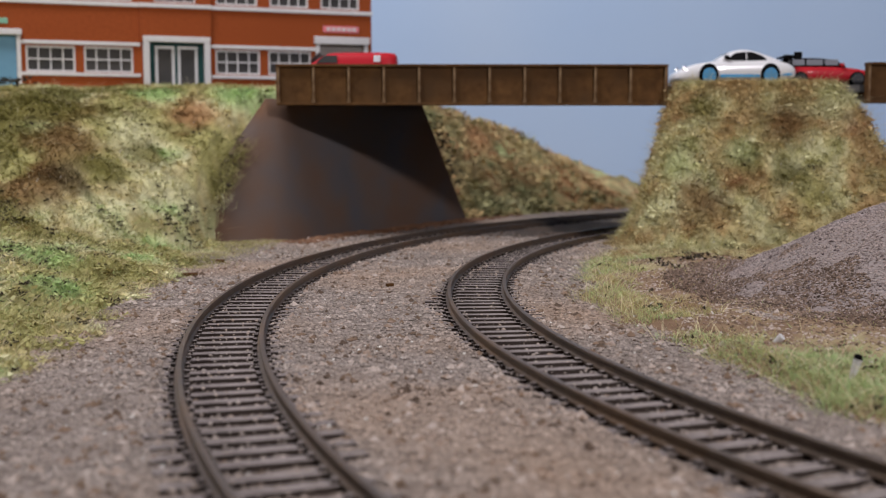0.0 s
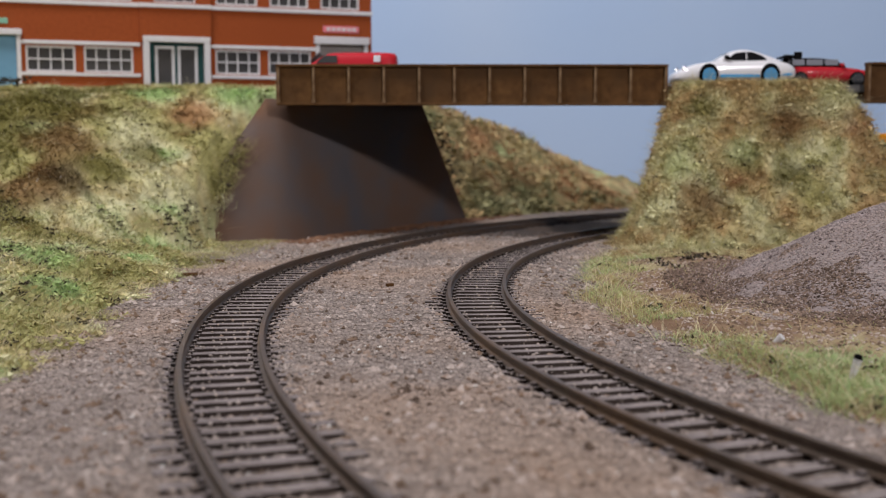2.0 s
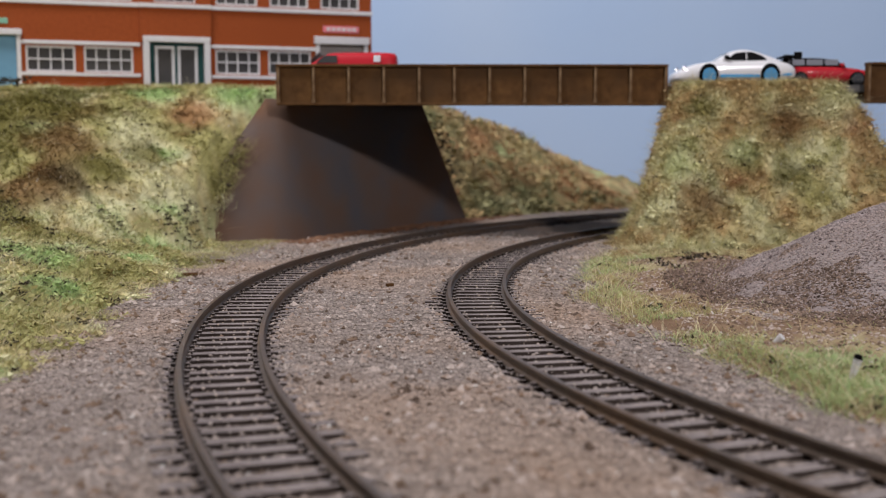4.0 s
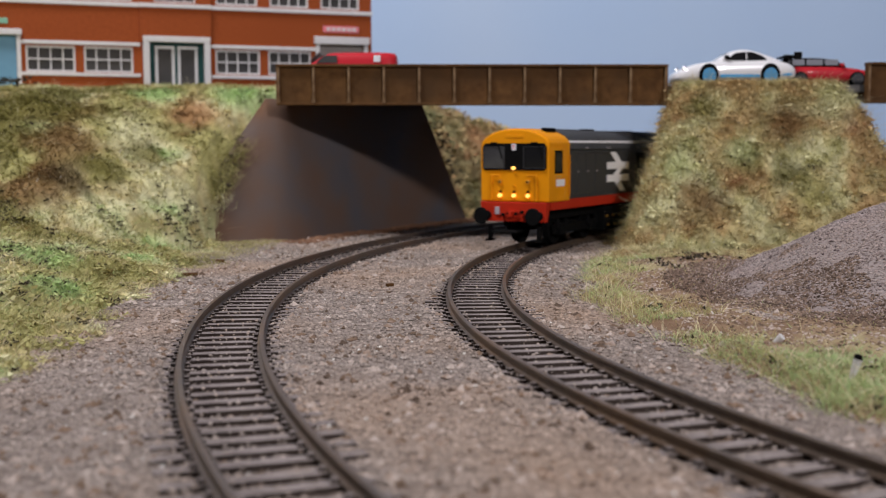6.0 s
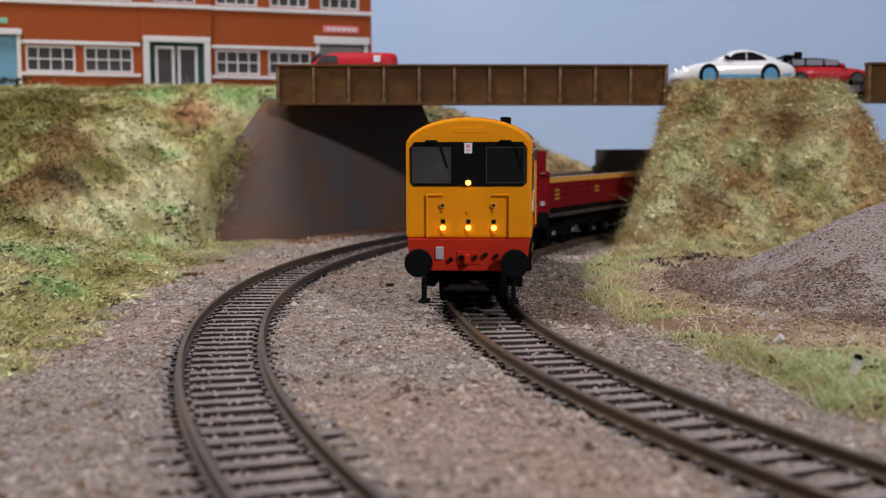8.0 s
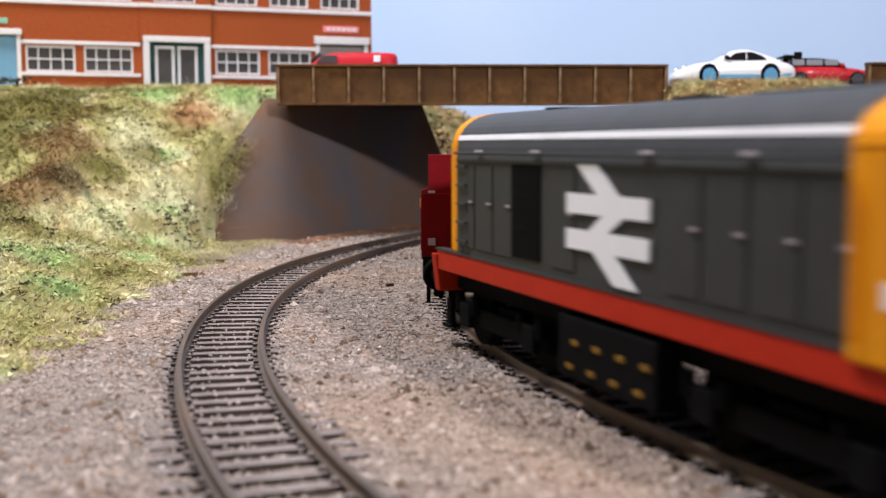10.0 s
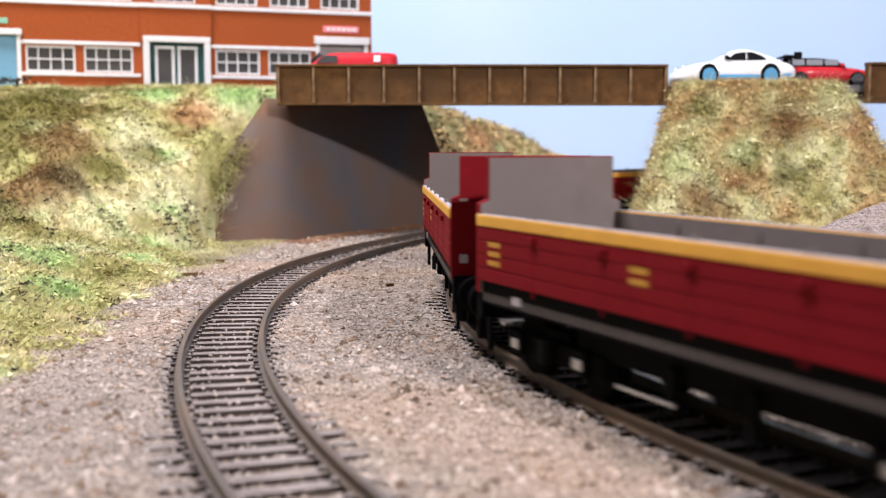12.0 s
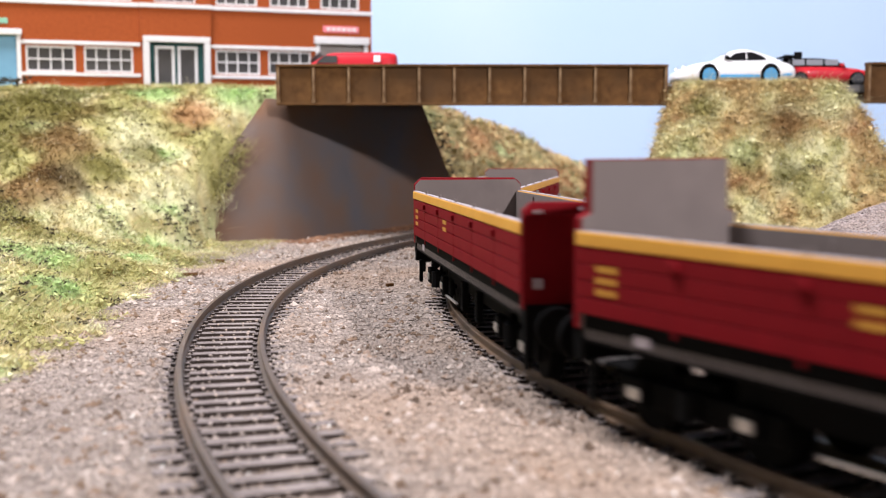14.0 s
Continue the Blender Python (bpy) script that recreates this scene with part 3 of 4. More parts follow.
def track(c, label):
    cx, cy, r = c
    t = thing("railway_track", at(0, 0, 0), label, "railway track", group="railway tracks")
    prof = [(-0.55, 0.0), (-0.38, 0.0), (0.38, 0.0), (0.55, -0.12), (0.55, -0.6), (0.2, -0.85), (0.2, -2.0), (0.95, -2.25), (0.95, -2.6), (-0.95, -2.6), (-0.95, -2.25), (-0.2, -2.0), (-0.2, -0.85), (-0.55, -0.6), (-0.55, -0.12)]
    for name, rr in (("outer_rail", r + 8.75), ("inner_rail", r - 8.75)):
        n = 260
        verts, faces = [], []
        for i in range(n + 1):
            a = math.radians(75 + 205 * i / n)
            for x, z in prof:
                verts.append((cx + (rr + x) * math.cos(a), cy + (rr + x) * math.sin(a), z))
        k = len(prof)
        for i in range(n):
            for j in range(k):
                j2 = (j + 1) % k
                faces.append((i * k + j, i * k + j2, (i + 1) * k + j2, (i + 1) * k + j))
        raw(name, verts, faces, M_RAIL, t)
    # one sleeper with its moulded chairs, then its repeats along the curve
    bm = box(-16, 16, -1.55, 1.55, -4.6, -2.7, 0.0)
    for x in (-8.75, 8.75):
        for s in (-1.5, 1.5):
            bm = box(x + s - 0.55, x + s + 0.55, -0.75, 0.75, -2.75, -2.05, bm=bm)
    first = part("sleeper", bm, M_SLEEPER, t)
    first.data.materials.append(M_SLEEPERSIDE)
    # upward faces take the paler top, all other faces the darker side
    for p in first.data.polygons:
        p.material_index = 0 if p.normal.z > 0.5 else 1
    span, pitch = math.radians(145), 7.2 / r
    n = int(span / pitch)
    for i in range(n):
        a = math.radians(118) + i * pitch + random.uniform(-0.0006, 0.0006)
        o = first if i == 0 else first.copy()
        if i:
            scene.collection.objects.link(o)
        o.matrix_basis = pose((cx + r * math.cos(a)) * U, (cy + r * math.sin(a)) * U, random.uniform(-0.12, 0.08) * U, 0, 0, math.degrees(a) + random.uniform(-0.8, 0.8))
    return t


track(LEFT_TRACK, "empty rust-brown model railway track on grey sleepers")
track(RIGHT_TRACK, "rust-brown model railway track that the train runs on")

# ---- train: x points forward, y to its left, z up from the rail head ----
SPEED, FRONT_AT_8, GAIN = 98.93, 42.73, 0.29


def run(t):
    """How far the locomotive's front has come along its curve, in millimetres."""
    return FRONT_AT_8 + SPEED * (t - 8.0) + GAIN * (t - 8.0) ** 2



def vehicle_pose(mid, centres):
    cx, cy, r = RIGHT_TRACK
    a = math.pi + mid / r
    rr = r * math.cos(math.asin(centres / 2 / r))
    return pose((cx + rr * math.cos(a)) * U, (cy + rr * math.sin(a)) * U, 0, 0, 0, math.degrees(a) + 90)


def wheelset(parent, x, r, material=None):
    bm = cyl((0, 0, 0), "y", 1.0, 20, 8)
    for s in (-1, 1):
        bm = cyl((0, s * 8.4, 0), "y", r, 2.2, 24, bevel=0.25, bm=bm)
        bm = cyl((0, s * 7.1, 0), "y", r + 0.7, 0.6, 24, bm=bm)
        for k in range(4):
            a = k * math.pi / 2
            bm = box(math.cos(a) * r * 0.55 - 0.5, math.cos(a) * r * 0.55 + 0.5, s * 9.5 - 0.15, s * 9.5 + 0.15, math.sin(a) * r * 0.55 - 0.5, math.sin(a) * r * 0.55 + 0.5, bm=bm)
    o = part("wheelset", bm, material or M_BLACK, parent)
    o.location = (x * U, 0, r * U)
    WHEELS.append((o, x, r))
    return o


WHEELS = []
M_LETTER = mat("faded_yellow_lettering", (0.5, 0.25, 0.04), (0.4, 0.18, 0.03), 200, 60, 0.5, 0, 0)


def roof_outline(w, z0, top, n=14):
    """Half-ellipse over a body of half-width w."""
    return [(w * math.cos(math.pi * i / n), z0 + (top - z0) * math.sin(math.pi * i / n) ** 0.85) for i in range(n + 1)]


def sweep_x(outline, x0, x1, bevel=0.0, bm=None):
    """An outline in y, z swept along x."""
    own = turned(prism(outline, x0, x1, bevel), YZ)
    bmesh.ops.recalc_face_normals(own, faces=own.faces)
    return merge(bm, own)


def locomotive():
    g = thing("diesel_locomotive", at(0, 0, 0), "grey diesel locomotive with yellow cab and red solebar, headlamps lit", "locomotive")
    # front face at x = 86, rear body end at x = -68; measures along x from the middle between the bogies
    W, CW, ZB, ZS = 15.6, 16.8, 20.6, 41.0
    cab = [(-CW, 19.6), (CW, 19.6), (CW, 43.4)] + [(CW * math.cos(math.pi * i / 16), 44.0 + 7.5 * math.sin(math.pi * i / 16)) for i in range(1, 16)] + [(-CW, 43.4)]
    part("cab", sweep_x(cab, 64, 86, 0.7), M_YELLOW, g, "rounded yellow cab end", smooth=False)
    part("cab_cornice", sweep_x([(CW * 1.012 * math.cos(math.pi * i / 16), 44.0 + 7.75 * math.sin(math.pi * i / 16)) for i in range(17)] + [(-CW * 0.97, 43.9), (CW * 0.97, 43.9)], 64.5, 84.6, 0.1), M_YELLOW, g)

    def bulge(k, w=W):
        """The bonnet's shoulder and roof, from one side over the top to the other."""
        a = math.pi * k
        return (w * math.copysign(abs(math.cos(a)) ** 0.66, math.cos(a)), ZS + 10.5 * math.sin(a) ** 0.66)

    part("bonnet", sweep_x([(-W, ZB), (W, ZB), (W, ZS), (-W, ZS)], -64, 63.9), M_GREY, g, "dark grey engine bonnet side")
    top = [bulge(i / 22) for i in range(23)]
    part("roof", sweep_x(top, -64, 63.9), M_ROOF, g, "grey curved roof")
    nose = [(-W - 0.1, ZB), (W + 0.1, ZB)] + [bulge(i / 22, W + 0.1) for i in range(23)]
    part("nose", sweep_x(nose, -68, -64.05, 0.8), M_YELLOW, g, "yellow bonnet end")
    for s in (-1, 1):
        strip = [bulge(k, W + 0.12) for k in ((0.085, 0.1, 0.12) if s > 0 else (0.915, 0.9, 0.88))]
        strip += [(y * 0.985, z - 0.1) for y, z in reversed(strip)]
        part("roof_stripe", sweep_x(strip, -64, 63.8), M_LOGO, g, "thin white line below the roof")
        part("handrail", cyl((0, s * (W + 1.0), 42.6), "x", 0.28, 126, 8), M_GREY, g)
        part("shoulder_rib", box(-64, 63.8, s * W - 0.2, s * W + 0.3, 40.7, 41.5, 0.1), M_GREY, g)
        part("solebar", box(-77, 82, s * 15.2 - 0.6, s * 15.2 + 0.6, 16.0, 20.5, 0.2), M_RED, g, "red solebar")
        part("step_plate", box(-77.5, 64, s * 15.0 - 1.0, s * 15.0 + 1.2, 20.5, 20.9), M_GREY, g)
        # bonnet doors, grilles, handles
        for i, x in enumerate((-58, -48, -38, -11, 28, 39, 50, 60)):
            part("door_panel", box(x - 4.6, x + 4.6, s * W - 0.25, s * W + 0.25, 22.4, 40.2, 0.2), M_GREY, g)
            part("door_handle", box(x + 2.4, x + 4.2, s * (W + 0.45) - 0.2, s * (W + 0.45) + 0.2, 32.2, 32.6), M_PLATE, g)
        part("grille", box(-33.5, -20.5, s * W - 0.3, s * W + 0.3, 22.8, 40.6), M_BLACK, g, "black radiator grille")
        for k in range(8):
            part("grille_bar", box(-33.5, -20.5, s * (W + 0.3) - 0.06, s * (W + 0.3) + 0.06, 23.8 + k * 2.1, 24.3 + k * 2.1), M_BLACK, g)
        # white double arrow on the bonnet: two bars joined by slanting strokes
        c, y0, y1 = 5.2, s * (W + 0.28), s * (W + 0.55)
        lo, hi = min(y0, y1), max(y0, y1)
        bars = [[(-11, 32.7), (11, 32.7), (11, 36.1), (-11, 36.1)], [(-11, 26.6), (11, 26.6), (11, 30.0), (-11, 30.0)],
                [(3.4, 36.1), (-2.4, 41.0), (-8.0, 41.0), (-2.4, 36.1)], [(4.6, 32.7), (0.8, 30.0), (-4.6, 30.0), (-0.8, 32.7)], [(2.4, 26.6), (-3.4, 26.6), (2.4, 21.7), (8.0, 21.7)]]
        for k, o in enumerate(bars):
            part("emblem_bar", prism([(c + 1.28 * (x if s < 0 else -x), z) for x, z in o], lo, hi + 0.004 * k), M_LOGO, g, "white emblem stroke")
        # cab side window and door
        w = part("cab_window", box(72.5, 80.5, s * CW - 0.25, s * CW + 0.3, 32, 42.0, 0.2), M_BLACK, g, "black-framed cab side window")
        part("pane", box(73.2, 79.8, s * (CW + 0.34) - 0.05, s * (CW + 0.34) + 0.05, 32.8, 41.2), M_CABGLASS, w)
        part("data_panel", box(70.5, 79, s * (CW + 0.12) - 0.15, s * (CW + 0.12) + 0.15, 26.4, 29.4), M_LOGO, g, "small white data panel")
        part("cab_handrail", cyl((66, s * (CW + 0.7), 31), "z", 0.25, 18, 8), M_YELLOW, g)
        part("door_seam", box(69.4, 69.7, s * CW - 0.1, s * CW + 0.08, 21, 43), M_STRIPE, g)
        part("cab_badge", box(73.5, 79.5, s * (CW + 0.1) - 0.1, s * (CW + 0.1) + 0.1, 30.2, 31.2), M_STRIPE, g)
    # front windows
    win = part("windscreen", sweep_x([(-14.6, 33.5), (14.6, 33.5), (15.5, 34.4), (15.6, 43.6), (14.4, 45.2), (-14.4, 45.2), (-15.6, 43.6), (-15.5, 34.4)], 85.2, 86.5), M_BLACK, g, "black windscreen surround")
    for y0, y1, clear in ((-15.1, -4.6, M_LITPANE), (4.6, 15.1, M_CABGLASS)):
        part("pane", box(86.5, 86.7, y0, y1, 34.2, 43.9, 0.06), clear, win)
        trim = turned(ring(y0 + 0.1, y1 - 0.1, 34.3, 43.8, 0.2, 86.7, 86.95), YZ)
        bmesh.ops.recalc_face_normals(trim, faces=trim.faces)
        part("pane_trim", trim, M_TRIM, win)
        mid = (y0 + y1) / 2
        lean = Matrix.Translation((86.9, mid + 2.4, 44.6)) @ Matrix.Rotation(0.3, 4, "X")
        part("wiper", turned(box(0, 0.3, -0.22, 0.22, -6.5, 0), lean), M_BLACK, win)
        part("window_hood", box(86, 87.4, mid - 1.6, mid + 1.6, 44.7, 45.7, 0.3), M_BLACK, win)
    part("roof_seam", box(86.0, 86.25, -4.4, 4.4, 47.6, 49.0, 0.1), M_YELLOW, g)
    part("horn_box", box(66, 76, 8.0, 10.6, 49.6, 52.0, 0.3), M_BLACK, g)
    for s in (-1, 1):
        for k in range(5):
            part("ladder_rung", box(-62.5, -57, s * (W + 0.7) - 0.25, s * (W + 0.7) + 0.25, 23.5 + k * 4.0, 24.0 + k * 4.0), M_GREY, g)
        for x in (-50, -22, 18, 44):
            part("lifting_eye", box(x - 1.6, x + 1.6, s * (W + 0.6) - 0.3, s * (W + 0.6) + 0.3, 42.4, 43.3, 0.1), M_PLATE, g)
    card = part("route_card", box(86.5, 86.9, -1.0, 1.0, 42.2, 45.0), M_LOGO, g, "small white headcode card")
    for z0, z1 in ((42.8, 43.2), (43.7, 44.5)):
        part("print_bar", box(86.9, 86.95, -0.55, 0.45, z0, z1), M_PINK, card)
    for y in (-6.8, 0, 6.8):
        part("headcode_lamp", cyl((86.6, y, 22.4), "x", 0.72, 1.4, 14), M_LAMP, g, "lit amber headlamp")
        part("lamp_hole", box(86, 86.5, y - 0.55, y + 0.55, 23.5, 24.6, 0.15), M_BLACK, g)
        part("lamp_clip", cyl((86.3, y, 20.9), "x", 0.4, 1.0, 10), M_YELLOW, g)
        part("lamp_stud", cyl((86.3, y, 26.6 if y == 0 else 27.0), "x", 0.4, 1.0, 10), M_YELLOW, g)
    part("headcode_lamp", cyl((86.9, 0, 34.4), "x", 0.72, 1.4, 14), M_LAMP, g, "lit amber headlamp")
    for y in (-6.8, 6.8):
        s = 1 if y > 0 else -1
        marker = part("marker_lamp", cyl((86.6, y, 28.4), "x", 0.75, 1.2, 12, bevel=0.15), M_STRIPE, g)
        part("lens", cyl((87.25, y, 28.4), "x", 0.4, 0.2, 10), M_BLACK, marker)
        rail = cyl((87.0, y + s * 4.2, 25.6), "z", 0.3, 11.4, 8, bm=cyl((87.0, y + s * 2.1, 31.2), "y", 0.3, 4.6, 8))
        for z in (20.4, 28.0):
            rail = cyl((86.5, y + s * 4.2, z), "x", 0.3, 1.2, 8, bm=rail)
        part("front_handrail", rail, M_YELLOW, g)
    # buffer beams
    for sgn, xb in ((1, 84), (-1, -76)):
        bx0, bx1 = (xb, xb + 3.2) if sgn > 0 else (xb - 3.2, xb)
        beam = part("buffer_beam", sweep_x([(-16.4, 19.5), (16.4, 19.5), (15.4, 10.9), (-15.4, 10.9)], bx0, bx1, 0.3), M_RED, g, "red buffer beam")
        face = bx1 if sgn > 0 else bx0
        for y in (-12.6, 12.6):
            part("buffer", cyl((face + sgn * 3.0, y, 13.6), "x", 2.0, 6, 16, bm=cyl((face + sgn * 6.2, y, 13.6), "x", 3.75, 1.3, 28, bevel=0.4)), M_BLACK, beam)
        part("coupling_hook", box(min(face, face + sgn * 3.5), max(face, face + sgn * 3.5), -0.8, 0.8, 13.0, 15.6, 0.3), M_RED, beam)
        part("hook_plate", box(min(face, face + sgn * 0.5), max(face, face + sgn * 0.5), -3.0, 3.0, 12.8, 16.2, 0.15), M_RED, beam)
        part("socket", box(min(face, face + sgn * 0.8), max(face, face + sgn * 0.8), -7.6 * sgn - 1.1, -7.6 * sgn + 1.1, 14.0, 17.4, 0.25), M_PLATE, beam, "pale worn jumper socket")
        for y, z in ((-4.6, 14.0), (-1.9, 14.6), (1.9, 14.6), (4.6, 15.2), (7.6, 15.0)):
            part("brake_pipe", cyl((face + sgn * 0.7, y, z), "x", 0.65, 1.6, 10), M_BLACK, beam)
        part("coupling", box(min(face - sgn, face + sgn * 8), max(face - sgn, face + sgn * 8), -5, 5, 6.4, 7.4, 0.3), M_BLACK, g, "tension-lock coupling")
        part("coupling_bar", cyl((face + sgn * 8, 0, 6.9), "y", 0.5, 12, 8), M_BLACK, g)
        for y in (-12, 12):
            part("footstep", box(min(face - sgn * 3, face), max(face - sgn * 3, face), y - 0.6, y + 0.6, 2.6, 9.0, 0.2, box(min(face - sgn * 4, face + sgn), max(face - sgn * 4, face + sgn), y - 1.4, y + 1.4, 2.2, 3.0, 0.2)), M_BLACK, g)
    part("end_platform", box(-76.5, -68, -14.3, 14.3, 18.0, 20.4), M_RED, g)
    part("underframe", box(-76, 82, -11, 11, 11.5, 20.0), M_BLACK, g)
    for s in (-1, 1):
        tank = part("battery_box", box(-13, 21, s * 13 - 2.6, s * 13 + 2.6, 3.6, 14.6, 0.4), M_BLACK, g)
        for i in range(4):
            for j in range(2):
                x = -8 + i * 8 + 2 * j
                yy = s * 15.75
                part("yellow_mark", box(x - 1.1, x + 1.1, yy - 0.15, yy + 0.15, 5.4 + j * 4.4, 6.3 + j * 4.4), M_DULLMARK, tank)
    for xb in (47.5, -47.5):
        bog = part("bogie", box(xb - 23, xb + 23, -12.4, -10.6, 4.5, 9.0, 0.5, box(xb - 23, xb + 23, 10.6, 12.4, 4.5, 9.0, 0.5, box(xb - 5, xb + 5, -10.6, 10.6, 6, 10))), M_BLACK, g)
        for s in (-1, 1):
            for x in (xb - 17, xb + 17):
                part("axle_box", box(x - 3, x + 3, s * 13 - 0.9, s * 13 + 0.9, 4.2, 9.6, 0.5), M_BLACK, bog)
                for k in (-4.6, 4.6):
                    part("spring", cyl((x + k, s * 12.9, 9.4), "z", 1.1, 4, 10), M_BLACK, bog)
        for x in (xb - 17, xb + 17):
            wheelset(bog, x, 7.0)
    # roof details
    part("exhaust", box(2, 12, -2.2, 2.2, 50.8, 52.2, 0.4), M_BLACK, g)
    part("roof_fan", cyl((-36, 0, 51.2), "z", 7, 0.9, 24), M_BLACK, g)
    part("roof_hatch", box(30, 56, -6, 6, 50.6, 51.7, 0.3), M_ROOF, g)
    return g


def wagon(tall, label):
    """A bogie ballast wagon: plank sides with a yellow top rail, end boards, grey inside."""
    g = thing("ballast_wagon", at(0, 0, 0), label, "wagon", group="wagons of the train")
    H, W = 71.0, 16.3
    zf, zs = 17.6, 30.6
    ze = 42.0 if tall else 34.2
    part("floor", box(-H, H, -W + 0.6, W - 0.6, 13.6, 15.2), M_INSIDE, g)
    for s in (-1, 1):
        side = part("side", box(-H, H, s * (W - 0.6) - 0.5, s * (W - 0.6) + 0.5, zf, zs - 2.0, 0.0), M_MAROON, g, "dark red dropside planking")
        for i in range(4):
            z = zf + 0.1 + i * 2.68
            part("plank", box(-H + 0.3, H - 0.3, s * W - 0.25, s * W + 0.25, z, z + 2.5, 0.12), M_MAROON, side)
        part("lining", box(-H + 0.6, H - 0.6, s * (W - 1.35) - 0.2, s * (W - 1.35) + 0.2, 15.2, zs - 0.25), M_INSIDE, g, "grey inside face of the dropside")
        part("top_rail", box(-H, H, s * (W - 0.35) - 0.75, s * (W - 0.35) + 0.75, zs - 2.2, zs, 0.2), M_STRIPE, g, "yellow top rail")
        # thin paler strip laid along the top of the rail
        part("rail_cap", box(-H + 0.1, H - 0.1, s * (W - 0.4) - 0.55, s * (W - 0.4) + 0.55, zs, zs + 0.22), M_PLATE, g, "pale strip along the top edge")
        for i in range(1, 6):
            x = -H + i * 2 * H / 6
            part("stanchion", box(x - 0.3, x + 0.3, s * (W + 0.2) - 0.12, s * (W + 0.2) + 0.12, zf - 1, zs - 1.8, 0.05, box(x - 1.1, x + 1.1, s * (W + 0.5) - 0.5, s * (W + 0.5) + 0.5, zs - 4.2, zs - 2.9, 0.15)), M_MAROON, g)
            part("peg", cyl((x, s * (W - 0.4), zs + 0.4), "z", 0.4, 1.2, 8), M_INSIDE, g)
            part("inner_rib", box(x - 0.4, x + 0.4, s * (W - 1.75) - 0.2, s * (W - 1.75) + 0.2, 15.2, zs - 1.0), M_INSIDE, g)
        part("solebar", box(-H, H, s * (W - 1.4) - 0.8, s * (W - 1.4) + 0.8, 13.0, zf, 0.2), M_BLACK, g)
        for x in (-63, -13):
            n = 3 if x == -63 else 2
            for k in range(n):
                part("lettering", box(x * -s - 2.6, x * -s + 2.6, s * (W + 0.3) - 0.04, s * (W + 0.3) + 0.04, 24.6 - k * 1.8, 25.6 - k * 1.8), M_LETTER, g, "small yellow lettering")
        part("solebar_plate", box(-57, -53.4, s * (W - 0.55) - 0.1, s * (W - 0.55) + 0.1, 14.2, 15.8), M_PLATE, g)
        for x in (-10, 9):
            part("brake_gear", box(x - 1.4, x + 1.4, s * 12 - 0.8, s * 12 + 0.8, 3.0, 10.4, 0.2), M_BLACK, g)
        part("brake_lever", box(-22, -6, s * 14.6 - 0.25, s * 14.6 + 0.25, 5.2, 5.6), M_CHROME, g)
        part("brake_cylinder", cyl((2, s * 9, 8.0), "x", 2.6, 7, 14), M_BLACK, g)
        part("truss", box(-40, 40, s * 10.6 - 0.7, s * 10.6 + 0.7, 7.6, 13.6, 0.2), M_BLACK, g)
    for e in (-1, 1):
        x = e * H
        w2 = 14.4
        outline = [(-W, zf - 2.5), (W, zf - 2.5), (W, zs + 2.2), (w2, zs + 3.0), (w2, ze), (-w2, ze), (-w2, zs + 3.0), (-W, zs + 2.2)] if tall else [(-W, zf - 2.5), (W, zf - 2.5), (W, ze - 1.5), (W - 1.5, ze), (-W + 1.5, ze), (-W, ze - 1.5)]
        end = part("end_board", sweep_x(outline, x - 0.8, x + 0.8, 0.15), M_MAROON, g, "maroon end board")
        inside = [(a * 0.985, max(b, 15.2) - (0.2 if b > 20 else 0)) for a, b in outline]
        xi = x - e * 1.0
        part("end_lining", sweep_x(inside, xi - 0.2, xi + 0.2), M_INSIDE, g, "grey inside face of the end board")
        part("end_ledge", box(x + e * 0.95 - 0.25, x + e * 0.95 + 0.25, -W + 0.3, W - 0.3, zs + 1.0, zs + 1.5, 0.1), M_MAROON, end)
        for y in (-5.2, 5.2):
            part("lamp_bracket", box(x + e * 1.2 - 0.4, x + e * 1.2 + 0.4, y - 0.9, y + 0.9, zs + 2.0, zs + 2.6, 0.1), M_PLATE, end)
            part("end_plate", box(x + e * 0.95 - 0.1, x + e * 0.95 + 0.1, y - 1.0, y + 1.0, zf + 0.6, zf + 2.4), M_PLATE, end, "small pale plate")
        for y in (-13.6, 13.6):
            part("lamp_iron", box(x + e * 0.9 - 0.3, x + e * 0.9 + 0.5, y - 0.9, y + 0.9, zf + 1.2, zf + 3.0), M_PLATE, end, "small pale plate")
            part("handle", box(x + e * 1.0 - 0.4, x + e * 1.0 + 0.4, y - 0.9, y + 0.9, zs + 1.6, zs + 2.2), M_CHROME, end)
            part("buffer", cyl((x + e * 3.6, y * 0.84, 12.4), "x", 1.8, 6, 14, bm=cyl((x + e * 6.4, y * 0.84, 12.4), "x", 3.9, 1.2, 22, bevel=0.35)), M_BLACK, end)
        part("headstock", box(x - 1.2, x + 1.2, -W + 0.4, W - 0.4, 9.8, zf - 1.6, 0.2), M_BLACK, g)
        part("coupling", box(min(x, x + e * 8.4), max(x, x + e * 8.4), -4.5, 4.5, 6.4, 7.3, 0.3), M_BLACK, g)
        part("coupling_bar", cyl((x + e * 8.2, 0, 6.9), "y", 0.5, 13, 8), M_CHROME, g)
        for y in (-14.6, 14.6):
            part("footstep", box(x - e * 2.4 - 0.7, x - e * 2.4 + 0.7, y - 0.5, y + 0.5, 3.6, 10.2, 0.15), M_BLACK, g)
        xb = e * 48
        bog = part("bogie", box(xb - 18, xb + 18, -12.2, -10.8, 4.2, 8.4, 0.5, box(xb - 18, xb + 18, 10.8, 12.2, 4.2, 8.4, 0.5, box(xb - 4, xb + 4, -10.8, 10.8, 5.5, 10))), M_BLACK, g)
